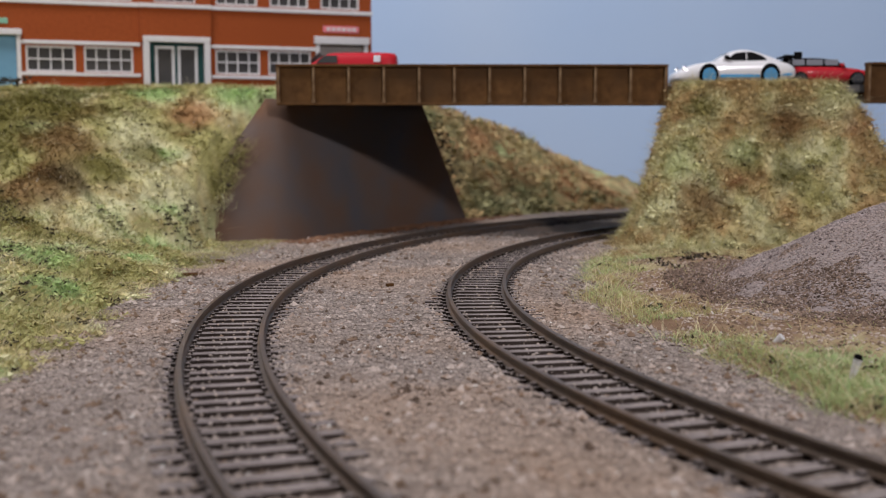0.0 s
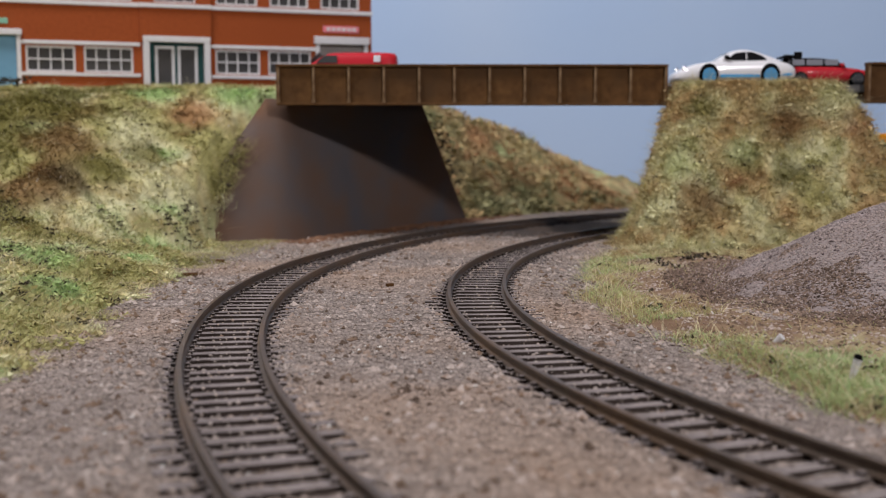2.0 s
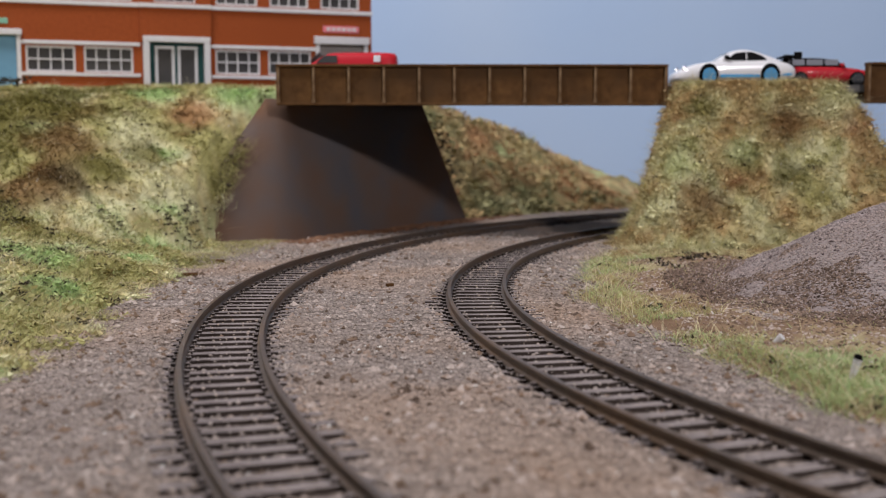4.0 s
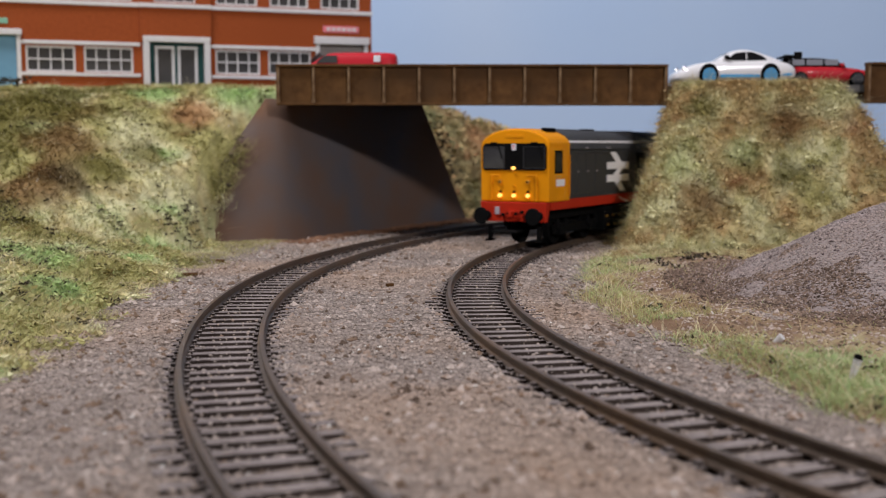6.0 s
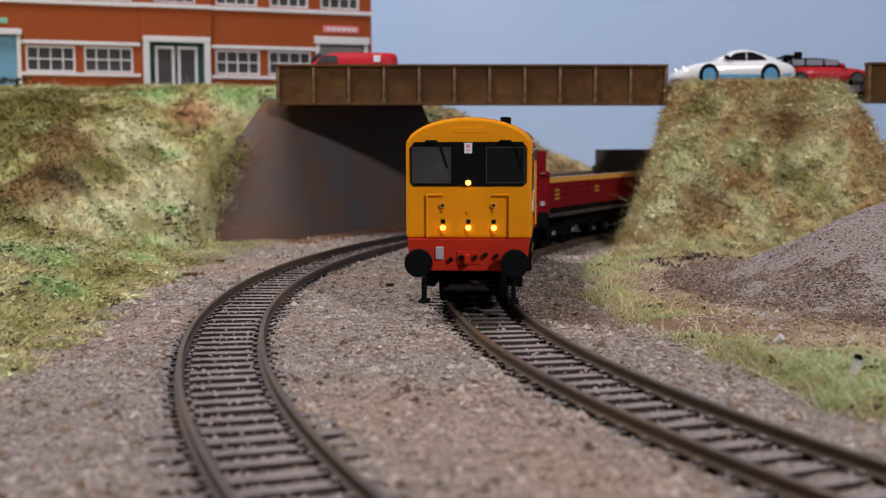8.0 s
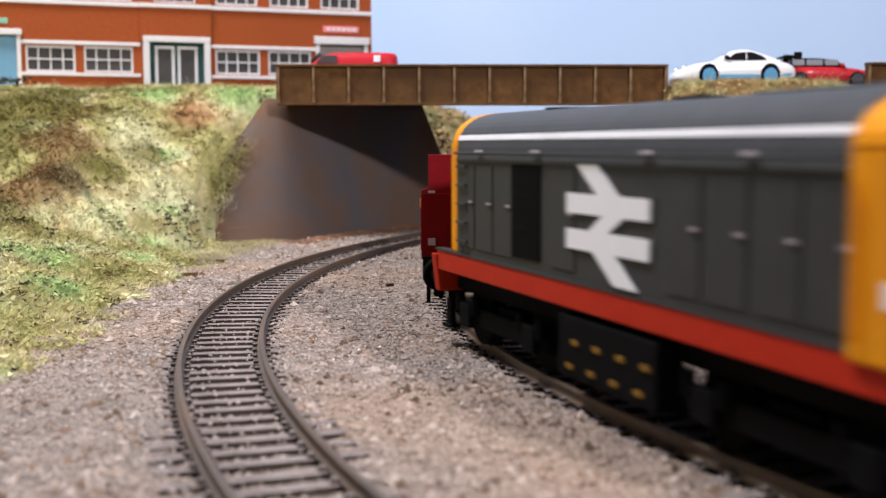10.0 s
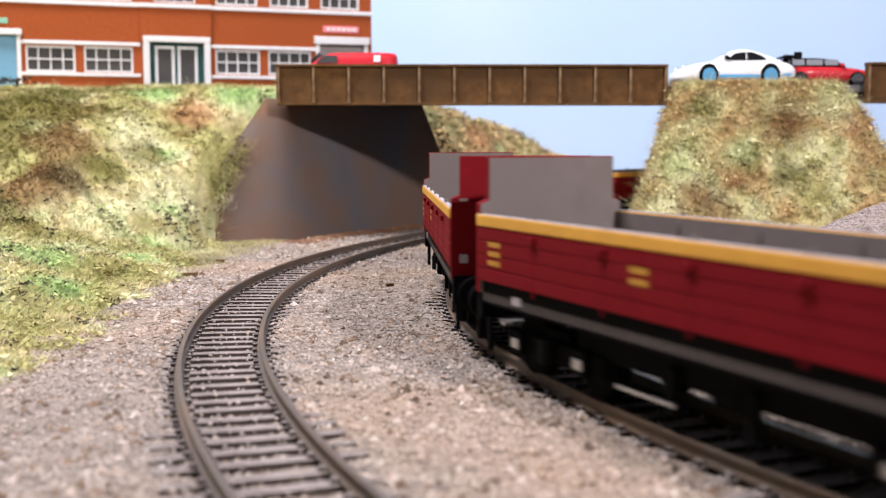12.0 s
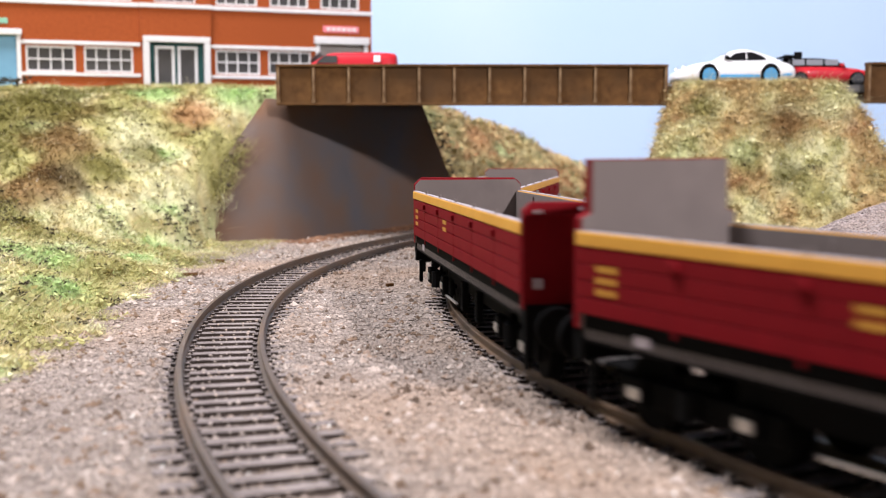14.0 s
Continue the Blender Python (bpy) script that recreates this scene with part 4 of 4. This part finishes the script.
        for s in (-1, 1):
            for xx in (xb - 11.8, xb + 11.8):
                part("axle_box", box(xx - 2.3, xx + 2.3, s * 12.8 - 0.8, s * 12.8 + 0.8, 4.2, 8.8, 0.4), M_BLACK, bog)
                part("axle_cap", box(xx - 1.5, xx + 1.5, s * 13.7 - 0.15, s * 13.7 + 0.15, 5.4, 7.2, 0.1), M_CHROME, bog)
            part("spring", cyl((xb, s * 12.6, 6.6), "z", 2.0, 4.4, 12), M_BLACK, bog)
        for xx in (xb - 11.8, xb + 11.8):
            wheelset(bog, xx, 6.2)
    return g


TRAIN = [(locomotive(), -86.0, 95.0)]
for k, tall in enumerate((True, True, False, False)):
    w = wagon(tall, "dark red bogie wagon with %s ends and yellow top rail" % ("tall" if tall else "low"))
    TRAIN.append((w, -258.5 - 158.1 * k, 96.0))

# ---- vehicles on the street ----


def road_wheel(parent, x, y, r, rim_mat):
    s = 1 if y > 0 else -1
    w = part("wheel", cyl((0, 0, 0), "y", r, 3.0, 24, bevel=0.5), M_BLACK, parent, "black tyre")
    w.location = (x * U, y * U, r * U)
    part("rim", cyl((0, s * 1.5, 0), "y", r * 0.78, 0.5, 20, bevel=0.12), rim_mat, w)
    return w


def hull(sections, material, name, parent, label=""):
    """A car body lofted through cross-sections (x, half-width, sill z, waist z, top z, top half-width)."""
    bm = bmesh.new()
    rings = []
    for x, w, z0, zw, z1, wt in sections:
        pts = [(-w * 0.92, z0), (w * 0.92, z0), (w, z0 + (zw - z0) * 0.35), (w * 0.985, zw), ((w * 0.9 + wt) / 2, zw + (z1 - zw) * 0.62), (wt * 0.86, z1), (-wt * 0.86, z1), (-(w * 0.9 + wt) / 2, zw + (z1 - zw) * 0.62), (-w * 0.985, zw), (-w, z0 + (zw - z0) * 0.35)]
        rings.append([bm.verts.new((x, y, z)) for y, z in pts])
    n = len(rings[0])
    for a, b in zip(rings, rings[1:]):
        for i in range(n):
            j = (i + 1) % n
            bm.faces.new((a[i], a[j], b[j], b[i]))
    bm.faces.new(rings[0][::-1])
    bm.faces.new(rings[-1])
    bmesh.ops.recalc_face_normals(bm, faces=bm.faces)
    ob = part(name, bm, material, parent, label, smooth=True)
    mod = ob.modifiers.new("round", "SUBSURF")
    mod.levels = mod.render_levels = 1
    return ob


def sports_car():
    g = thing("sports_car", at(149.0, 590, ROAD_Z, 180) @ Matrix.Diagonal((1.0, 1.0, 1.14, 1.0)), "white toy sports car with blue wheels and blue sill stripe", "car")
    hull([(31.8, 7.0, 2.6, 4.4, 5.2, 5.6), (29.5, 9.8, 2.0, 5.6, 6.8, 8.0), (25.5, 11.6, 1.8, 7.4, 8.7, 9.4), (20.5, 12.2, 1.8, 8.8, 10.1, 10.0), (14.0, 12.3, 1.8, 9.4, 11.0, 10.2),
          (9.0, 12.1, 1.8, 9.4, 11.3, 10.2), (0, 12, 1.8, 9.6, 11.4, 10.2), (-9, 12.1, 1.8, 10.0, 11.5, 10.2), (-16, 12.5, 1.8, 10.2, 11.7, 10.2), (-23, 12.3, 2.0, 9.6, 11.2, 9.4),
          (-28, 11.4, 2.6, 8.2, 9.8, 8.6), (-31, 9.8, 3.4, 6.2, 7.6, 7.4)], M_CARWHITE, "body", g)
    hull([(10.5, 9.4, 10.2, 10.7, 11.4, 8.6), (6.5, 9.4, 10.2, 11.8, 13.6, 8.0), (2.0, 9.4, 10.2, 13.2, 15.8, 7.4), (-3, 9.4, 10.2, 13.6, 16.9, 7.2), (-9, 9.3, 10.2, 13.2, 16.3, 7.0),
          (-15, 9.0, 10.2, 12.2, 14.4, 6.8), (-21, 8.6, 10.0, 11.2, 12.4, 6.4), (-27, 8.0, 9.2, 9.6, 10.0, 6.0)], M_CARWHITE, "roof", g)
    part("windscreen", turned(box(-0.35, 0.35, -6.6, 6.6, -2.6, 2.5, 0.15), Matrix.Translation((6.0, 0, 13.2)) @ Matrix.Rotation(-0.95, 4, "Y")), M_PALEGLASS, g, "pale windscreen")
    for s in (-1, 1):
        tip = Matrix.Translation((0, s * 9.35, 11.2)) @ Matrix.Rotation(s * 0.3, 4, "X")
        door = part("side_window", turned(prism([(4.6, 0.1), (3.0, 1.9), (0.6, 3.3), (-4.6, 3.9), (-4.6, 0.1)], -0.7, 0.7, 0.1), tip), M_CABGLASS, g, "dark side window")
        part("side_window", turned(prism([(-5.3, 0.1), (-5.3, 3.9), (-8.4, 3.6), (-12.6, 2.0), (-15.0, 0.5), (-14.6, 0.1)], -0.7, 0.7, 0.1), tip), M_CABGLASS, g, "dark quarter window")
        part("sill_stripe", box(-11, 9, s * 12.0 - 0.2, s * 12.0 + 0.2, 3.6, 5.0, 0.1), M_WHEELBLUE, g)
        part("tail_stripe", box(-27.5, -20.6, s * 11.7 - 0.5, s * 11.7 + 0.2, 4.4, 5.4, 0.1), M_WHEELBLUE, g)
        part("mirror", box(4.2, 6.4, s * 10.6 - 1.1, s * 10.6 + 1.1, 11.6, 13.4, 0.4), M_BLACK, g)
        part("headlight", cyl((26.6, s * 8.6, 7.4), "x", 1.5, 1.6, 16, bevel=0.3), M_CHROME, g)
        part("front_lip", box(27.5, 31.0, s * 5 - 4.6, s * 5 + 4.6, 1.8, 2.4, 0.15), M_BLACK, g)
        for x in (14.6, -16.4):
            part("wheel_arch", cyl((x, s * 12.0, 4.9), "y", 4.9, 0.9, 28), M_BLACK, g)
            w = road_wheel(g, x, s * 11.6, 4.4, M_WHEELBLUE)
            for k in range(5):
                spoke = turned(box(-0.3, 0.3, s * 1.75, s * 1.95, 0.4, 3.0), Matrix.Rotation(k * 1.2566, 4, "Y"))
                part("spoke", spoke, M_BLUE, w)
    wing = part("rear_wing", box(-32.4, -25.5, -9.4, 9.4, 12.9, 13.6, 0.2), M_BLACK, g)
    for y in (-9.4, 9.4):
        part("wing_end", box(-33.0, -29.0, y - 0.3, y + 0.3, 11.6, 14.9, 0.15), M_BLACK, wing)
    for y in (-6, 6):
        part("wing_strut", box(-29, -28, y - 0.4, y + 0.4, 9.0, 12.9), M_BLACK, wing)


def red_car():
    g = thing("estate_car", at(200.5, 606, ROAD_Z, 0), "red toy estate car with a black roof", "car")
    hull([(-24.5, 9.5, 3.4, 8, 9.6, 9), (-20, 11, 2.6, 9, 11.2, 9.8), (0, 11.4, 2.4, 9, 11.0, 10), (10, 11.4, 2.4, 8.8, 10.6, 9.8), (20, 11, 2.6, 7.6, 9.2, 9.2), (24.5, 8.8, 3.6, 6.4, 7.4, 7.5)], M_CARRED, "body", g)
    hull([(-23.5, 9.4, 10, 11.6, 14.2, 7.6), (-21, 9.4, 10, 12.6, 15.6, 8), (0, 9.4, 10, 13.0, 15.8, 8), (6, 9.4, 10, 12.0, 14.0, 7.8), (11.5, 9.2, 9.8, 10.2, 10.7, 7.4)], M_BLACK, "cabin", g)
    for s in (-1, 1):
        for x0, x1 in ((-20.5, -12), (-11, -2.5), (-1.5, 5.5)):
            part("side_window", box(x0, x1, s * 9.1 - 0.3, s * 9.1 + 0.3, 11.3, 14.3, 0.2), M_PALEGLASS, g)
        part("mirror", box(6, 8, s * 11 - 1, s * 11 + 1, 10.6, 12.2, 0.3), M_CARRED, g)
        part("headlight", box(23.4, 24.6, s * 6.5 - 1.4, s * 6.5 + 1.4, 6.0, 7.4, 0.2), M_CHROME, g)
        for x in (15, -14.5):
            road_wheel(g, x, s * 10.4, 4.0, M_TRIM)


def red_van():
    g = thing("van", at(-50, 622, ROAD_Z, 180) @ Matrix.Diagonal((1.0, 1.0, 1.17, 1.0)), "bright red toy van with pale panel on the street", "van")
    hull([(-26, 11.5, 3, 12, 16.9, 10), (-24, 12, 2.6, 12, 17.6, 10.6), (0, 12, 2.6, 12, 17.7, 10.6), (10, 12, 2.6, 12, 17.5, 10.4), (13, 12, 2.6, 11.6, 16.6, 10), (22, 11.6, 2.6, 9, 11.8, 10), (27.5, 11, 3, 8, 10, 9), (28.5, 10, 4, 6, 8.4, 8)], M_CARRED, "body", g)
    part("windscreen", turned(box(-0.3, 0.3, -9.2, 9.2, -3.4, 3.4, 0.1), Matrix.Translation((18.2, 0, 15.2)) @ Matrix.Rotation(-0.92, 4, "Y")), M_DARKGLASS, g)
    for s in (-1, 1):
        part("side_window", prism([(17.5, 12.2), (12.8, 15.6), (6, 15.6), (6, 12.2)], s * 11.3 - 0.5, s * 11.3 + 0.5), M_DARKGLASS, g)
        part("panel", box(-17, -13.4, s * 11.6 - 0.4, s * 11.6 + 0.4, 12.6, 15.6, 0.15), M_LOGO, g, "small pale panel")
        for x in (18, -16):
            road_wheel(g, x, s * 11, 4.4, M_CHROME)


sports_car()
red_car()
red_van()

M_FRESH = mat_patches("fresh_fibre", [(0.0, (0.46, 0.42, 0.2)), (0.5, (0.34, 0.45, 0.18)), (1.0, (0.42, 0.55, 0.26))], 30, 200, jitter=0.3)
M_STALK = mat("pale_stalk", (0.7, 0.62, 0.4), (0.55, 0.46, 0.25), 60, 30, 0.7, 0, 0)

# ---- loose cover: ballast grains, grass fibres, scraps ----


def grains(name, count, place, size, material, label, category):
    """Tiny squat stones, each a squashed octahedron, joined."""
    verts, faces = [], []
    made = tries = 0
    rnd = random.random
    while made < count and tries < count * 6:
        tries += 1
        p = place()
        if p is None:
            continue
        x, y, z = p
        s = size * (0.55 + 0.9 * rnd() ** 2)
        a = rnd() * 6.283
        ca, sa = math.cos(a) * s, math.sin(a) * s
        q, h = 0.6 + 0.5 * rnd(), s * (0.45 + 0.5 * rnd())
        b = len(verts)
        verts += [(x + ca, y + sa, z + 0.1 * h), (x - sa * q, y + ca * q, z), (x - ca, y - sa, z + 0.15 * h), (x + sa * q, y - ca * q, z), (x + 0.3 * ca, y + 0.2 * sa, z + h), (x, y, z - h)]
        faces += [(b, b + 1, b + 4), (b + 1, b + 2, b + 4), (b + 2, b + 3, b + 4), (b + 3, b, b + 4), (b + 1, b, b + 5), (b + 2, b + 1, b + 5), (b + 3, b + 2, b + 5), (b, b + 3, b + 5)]
        made += 1
    return tagged(raw(name, verts, faces, material), label, category, kind="stuff")


def on_bed():
    # denser near the viewer, where each grain can be told apart
    y = 95 + 520 * random.random() ** 1.35
    x = random.uniform(-125, 60 + 0.18 * y)
    r1 = abs(math.hypot(x - LEFT_TRACK[0], y - LEFT_TRACK[1]) - LEFT_TRACK[2])
    r2 = abs(math.hypot(x - RIGHT_TRACK[0], y - RIGHT_TRACK[1]) - RIGHT_TRACK[2])
    d = min(r1, r2)
    if d < 10.6 and random.random() < 0.75 or abs(d - 8.75) < 1.6:
        return None
    return x, y, ground_z(x, y) + 0.1


def on_pile():
    a, d = random.uniform(2.2, 5.2), (104 + random.gauss(0, 5)) * math.sqrt(random.random())
    x, y = 190 + d * math.cos(a), 368 + d * math.sin(a)
    return x, y, max(pile_z(x, y), verge_z(x, y)) + 0.05


grains("ballast_grain", 95000, on_bed, 0.5, M_GRAIN, "scattered brown and grey ballast grains", "ballast")
grains("gravel_grain", 46000, on_pile, 0.42, M_PILEGRAIN, "small grey-brown gravel stones on the heap", "gravel")


def blades(name, spots, length, width, lean, material, label, category="grass", tint=None):
    """Fibres of scenic grass: slim bent triangles in many directions."""
    verts, faces = [], []
    g = random.gauss
    for x, y, z in spots:
        h = length * random.uniform(0.45, 1.25)
        a = random.random() * 6.283
        dx, dy = g(0, lean) * h, g(0, lean) * h
        wx, wy = math.cos(a) * width, math.sin(a) * width
        b = len(verts)
        kz = h * random.uniform(0.35, 0.8)
        verts += [(x - wx, y - wy, z - 0.6), (x + wx, y + wy, z - 0.6), (x + dx * 0.45 + wx * 0.7, y + dy * 0.45 + wy * 0.7, z + kz * 0.65), (x + dx * 0.45 - wx * 0.7, y + dy * 0.45 - wy * 0.7, z + kz * 0.65), (x + dx, y + dy, z + kz)]
        faces += [(b, b + 1, b + 2, b + 3), (b + 3, b + 2, b + 4)]
    return tagged(raw(name, verts, faces, material, tint=[tint(*p) for p in spots] if tint else None), label, category, kind="stuff")


def scatter(n, fn, x0, x1, y0, y1, ok):
    out = []
    while n > 0:
        n -= 1
        x, y = random.uniform(x0, x1), random.uniform(y0, y1)
        z = fn(x, y)
        if ok(x, y, z):
            out.append((x, y, z))
    return out


def scraps(name, spots, size, material, label, category, tint=None):
    verts, faces = [], []
    for x, y, z in spots:
        for _ in range(4):
            px, py, pz = x + random.gauss(0, size), y + random.gauss(0, size), z + random.uniform(0.3, 1.0) * size
            b = len(verts)
            for _ in range(4):
                verts.append((px + random.gauss(0, size * 0.5), py + random.gauss(0, size * 0.5), pz + random.gauss(0, size * 0.35)))
            faces += [(b, b + 1, b + 2), (b, b + 2, b + 3), (b, b + 1, b + 3)]
    return tagged(raw(name, verts, faces, material, tint=[tint(*p) for p in spots] if tint else None), label, category, kind="stuff")


bank = scatter(240000, bank_z, -330, -76, 190, 650, lambda x, y, z: z > -4.9 and x > -0.43 * y and (y < 596 or x < -84))
mound = scatter(130000, mound_z, 60, 240, 478, 592, lambda x, y, z: z > -4.8)
verge = scatter(120000, verge_z, 25, 190, 130, 500, lambda x, y, z: z > -4.4 and z > pile_z(x, y) and 450.5 - math.hypot(x - 461, y - 344.9) < (54 if random.random() < 0.98 else 112) + 26 * fbm(x, y, 30, 2) and mound_z(x, y) < z + 2 and random.random() < 0.95 + 0.6 * fbm(x, y, 18, 2))
far = scatter(26000, far_z, -60, 230, 700, 880, lambda x, y, z: z > -4 and math.hypot(x - 478.6, y - 344.8) > 600)
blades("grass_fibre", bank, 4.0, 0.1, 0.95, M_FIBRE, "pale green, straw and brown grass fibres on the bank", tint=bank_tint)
blades("grass_fibre", mound, 4.2, 0.1, 1.0, M_FIBRE, "dry straw and brown grass fibres on the mound", tint=mound_tint)
blades("grass_fibre", verge, 3.0, 0.07, 0.9, M_FIBRE_VERGE, "thin yellow-green grass fibres beside the track")
blades("grass_fibre", far, 6.0, 0.25, 0.8, M_FIBRE, "dry brown grass and scrub on the far bank", tint=far_tint)
lowbank = [p for p in bank if p[2] < 14]
blades("grass_fibre", random.sample(lowbank, len(lowbank) * 2 // 3), 2.6, 0.09, 1.1, M_FIBRE_VERGE, "pale green grass fibres along the foot of the bank")
patch = scatter(9000, verge_z, 52, 100, 175, 275, lambda x, y, z: z > -4.4 and math.hypot((x - 76) / 26, (y - 222) / 48) < 0.75 + 0.4 * fbm(x, y, 14, 2) + random.gauss(0, 0.1))
blades("grass_fibre", patch, 2.8, 0.08, 0.9, M_FRESH, "fresh green grass fibres near the track")
hem = scatter(9000, ground_z, -116, -78, 440, 562, lambda x, y, z: x < -92 + 12 * smooth01((y - 500) / 50) + random.gauss(0, 5) and (y < 548 or x > -100))
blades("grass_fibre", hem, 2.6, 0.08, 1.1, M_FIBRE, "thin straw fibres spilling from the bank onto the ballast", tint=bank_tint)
# straggling growth over the near edge of the abutment, and low straw at the foot of the mound
rim = []
for _ in range(2600):
    k = random.random() ** 1.3
    x, y = -119 + 20 * k + random.gauss(-2, 3.2), 543 + 30 * k + random.gauss(-1, 3)
    rim.append((x, y, max(-3 + 47 * k + random.gauss(0, 2.5), ground_z(x, y))))
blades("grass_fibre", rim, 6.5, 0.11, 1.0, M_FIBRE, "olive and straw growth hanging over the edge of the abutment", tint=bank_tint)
scraps("leaf_litter", random.sample(rim, 60), 1.3, M_TWIG, "dark scraps caught along the abutment", "leaf litter")
foot = scatter(15000, verge_z, 72, 146, 448, 500, lambda x, y, z: z > -4.4 and z > pile_z(x, y) - 0.5 and random.random() < 0.7 + fbm(x, y, 12, 2) - (490 - y) / 60)
blades("grass_fibre", foot, 3.6, 0.1, 1.0, M_FIBRE, "matted straw at the foot of the mound", tint=mound_tint)
scraps("leaf_litter", [(random.gauss(98, 7), random.gauss(462, 8), -1.6) for _ in range(16)] + [(random.gauss(84, 4), random.gauss(430, 6), -1.8) for _ in range(6)], 1.5, M_TWIG, "dark twigs and bark scraps on the bare earth", "leaf litter")
# long single stalks
blades("grass_stalk", random.sample(mound, 1500) + random.sample(verge, 900) + random.sample(bank, 1300), 8.5, 0.1, 1.1, M_STALK, "long pale dry grass stalks")


low = [p for p in bank if p[2] < 22 and fbm(p[0], p[1], 22, 2) > 0.12]
high = [p for p in bank if p[2] > 15]
scraps("leaf_litter", random.sample(low, 700) + random.sample(high, 170) + random.sample(mound, 150) + random.sample(verge, 40), 1.15, M_TWIG, "dark scraps of twig and leaf litter in the grass", "leaf litter")
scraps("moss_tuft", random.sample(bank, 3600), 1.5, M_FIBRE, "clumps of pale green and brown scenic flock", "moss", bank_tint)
scraps("moss_tuft", random.sample(mound, 3000), 1.4, M_FIBRE, "clumps of straw and brown scenic flock", "moss", mound_tint)
corner = [(random.gauss(-226, 10), random.gauss(600, 8), 76 + random.uniform(0, 3)) for _ in range(26)]
scraps("leaf_litter", corner, 1.8, M_TWIG, "dark straggly weeds at the top of the bank", "weed")
scraps("bush", random.sample(far, 900), 3.2, M_FIBRE, "brown and olive scrub bushes on the far bank", "bush", far_tint)
edge = [(-9 + 25 * k + random.gauss(2, 1.5), 664 + 72 * k + 3, 60 - 60 * k) for k in [random.uniform(0.05, 0.7) for _ in range(34)]]
scraps("leaf_litter", edge, 2.0, M_TWIG, "dark straggly growth along the far edge of the abutment", "weed")
grains("earth_clump", 5200, on_bed, 1.05, M_LITTER, "small brown clumps among the ballast", "ballast")
grains("white_fleck", 700, on_bed, 0.42, M_FLECK, "pale flecks of stone in the ballast", "ballast")


def on_earth():
    x, y = random.uniform(60, 150), random.uniform(225, 480)
    z = verge_z(x, y)
    if z < -4 or z < pile_z(x, y) - 0.5 or mound_z(x, y) > z + 1:
        return None
    return x, y, z


grains("earth_crumb", 9000, on_earth, 0.5, M_LITTER, "brown earth crumbs and spilt gravel around the heap", "earth")
def on_skirt():
    a, d = random.uniform(2.4, 4.6), random.uniform(72, 116)
    x, y = 190 + d * math.cos(a), 368 + d * math.sin(a)
    if fbm(x, y, 16, 2) + (d - 92) / 40 < -0.15 or mound_z(x, y) > verge_z(x, y) + 2:
        return None
    return x, y, max(pile_z(x, y), verge_z(x, y)) + 0.1


grains("earth_crumb", 12000, on_skirt, 0.55, M_SOIL, "dark brown soil around the foot of the gravel heap", "earth")
def by_abutment():
    k = random.uniform(-0.25, 1.3)
    off = abs(random.gauss(0, 7))
    x, y = -63 + 80 * k + 0.87 * off, 592 + 146 * k - 0.48 * off
    return x, y, ground_z(x, y) + 0.1


grains("rust_dust", 7000, by_abutment, 0.8, M_RUSTDUST, "rust-brown dust along the foot of the abutment", "dust")
grains("dark_stone", 900, on_pile, 0.6, M_DARKSTONE, "dark stones in the gravel heap", "gravel")
blades("white_fleck", random.sample(mound, 160) + random.sample(bank, 230) + random.sample(verge, 90), 1.6, 0.28, 0.8, M_FLECK, "pale flecks in the grass", "fleck")


def marker_post(x, y, h, lean, cap):
    g = thing("marker_post", pose(x * U, y * U, (verge_z(x, y) - 0.6) * U, lean, lean * 0.8, 20), "tiny leaning white post%s in the grass" % (" with a black cap" if cap else ""), "post")
    part("post", cyl((0, 0, h * 0.45), "z", 0.5, h * 0.9, 10, 0.9), M_WHITE, g)
    if cap:
        part("cap", cyl((0, 0, h * 0.97), "z", 1.0, h * 0.16, 10, 0.7, bevel=0.15), M_BLACK, g)


marker_post(80.5, 221, 5.4, 12, True)
marker_post(76, 259, 3.4, 38, False)


def timber(x, y, z, l, rz):
    o = part("timber_scrap", box(-l / 2, l / 2, -0.7, 0.7, 0, 1.3, 0.25), M_GIRDER)
    o.matrix_world = at(x, y, z, rz)
    return tagged(o, "short dark scrap of timber on the ballast", "timber", group="timber scraps")


timber(-93, 414, ground_z(-93, 414), 6.0, 5)
timber(-92, 466, ground_z(-92, 466), 3.6, -8)
timber(-46, 381, ground_z(-46, 381), 4.4, 10)
timber(-18, 381, ground_z(-18, 381), 2.6, 30)


def on_sleepers():
    c = LEFT_TRACK if random.random() < 0.55 else RIGHT_TRACK
    a, d = math.radians(random.uniform(128, 252)), random.uniform(-16.5, 16.5)
    if abs(abs(d) - 8.75) < 1.2 or (abs(d) < 7 and random.random() < 0.6):
        return None
    return c[0] + (c[2] + d) * math.cos(a), c[1] + (c[2] + d) * math.sin(a), -2.62


grains("spilt_grain", 9000, on_sleepers, 0.42, M_GRAIN, "ballast grains spilt over the sleepers", "ballast")


def motions():
    """The whole train rolls along its curve at a steady speed, and its wheels turn."""
    times = [i * 14.0 / 56 for i in range(57)]
    for ob, offset, centres in TRAIN:
        walk(ob, [(t, vehicle_pose(run(t) + offset, centres)) for t in times])
    for ob, x, r in WHEELS:
        rows = []
        for i in range(211):
            t = i * 14.0 / 210
            rows.append((t, pose(x * U, 0, r * U, 0, math.degrees((run(t) - run(0)) / r) % 360.0, 0)))
        walk(ob, rows)


motions()
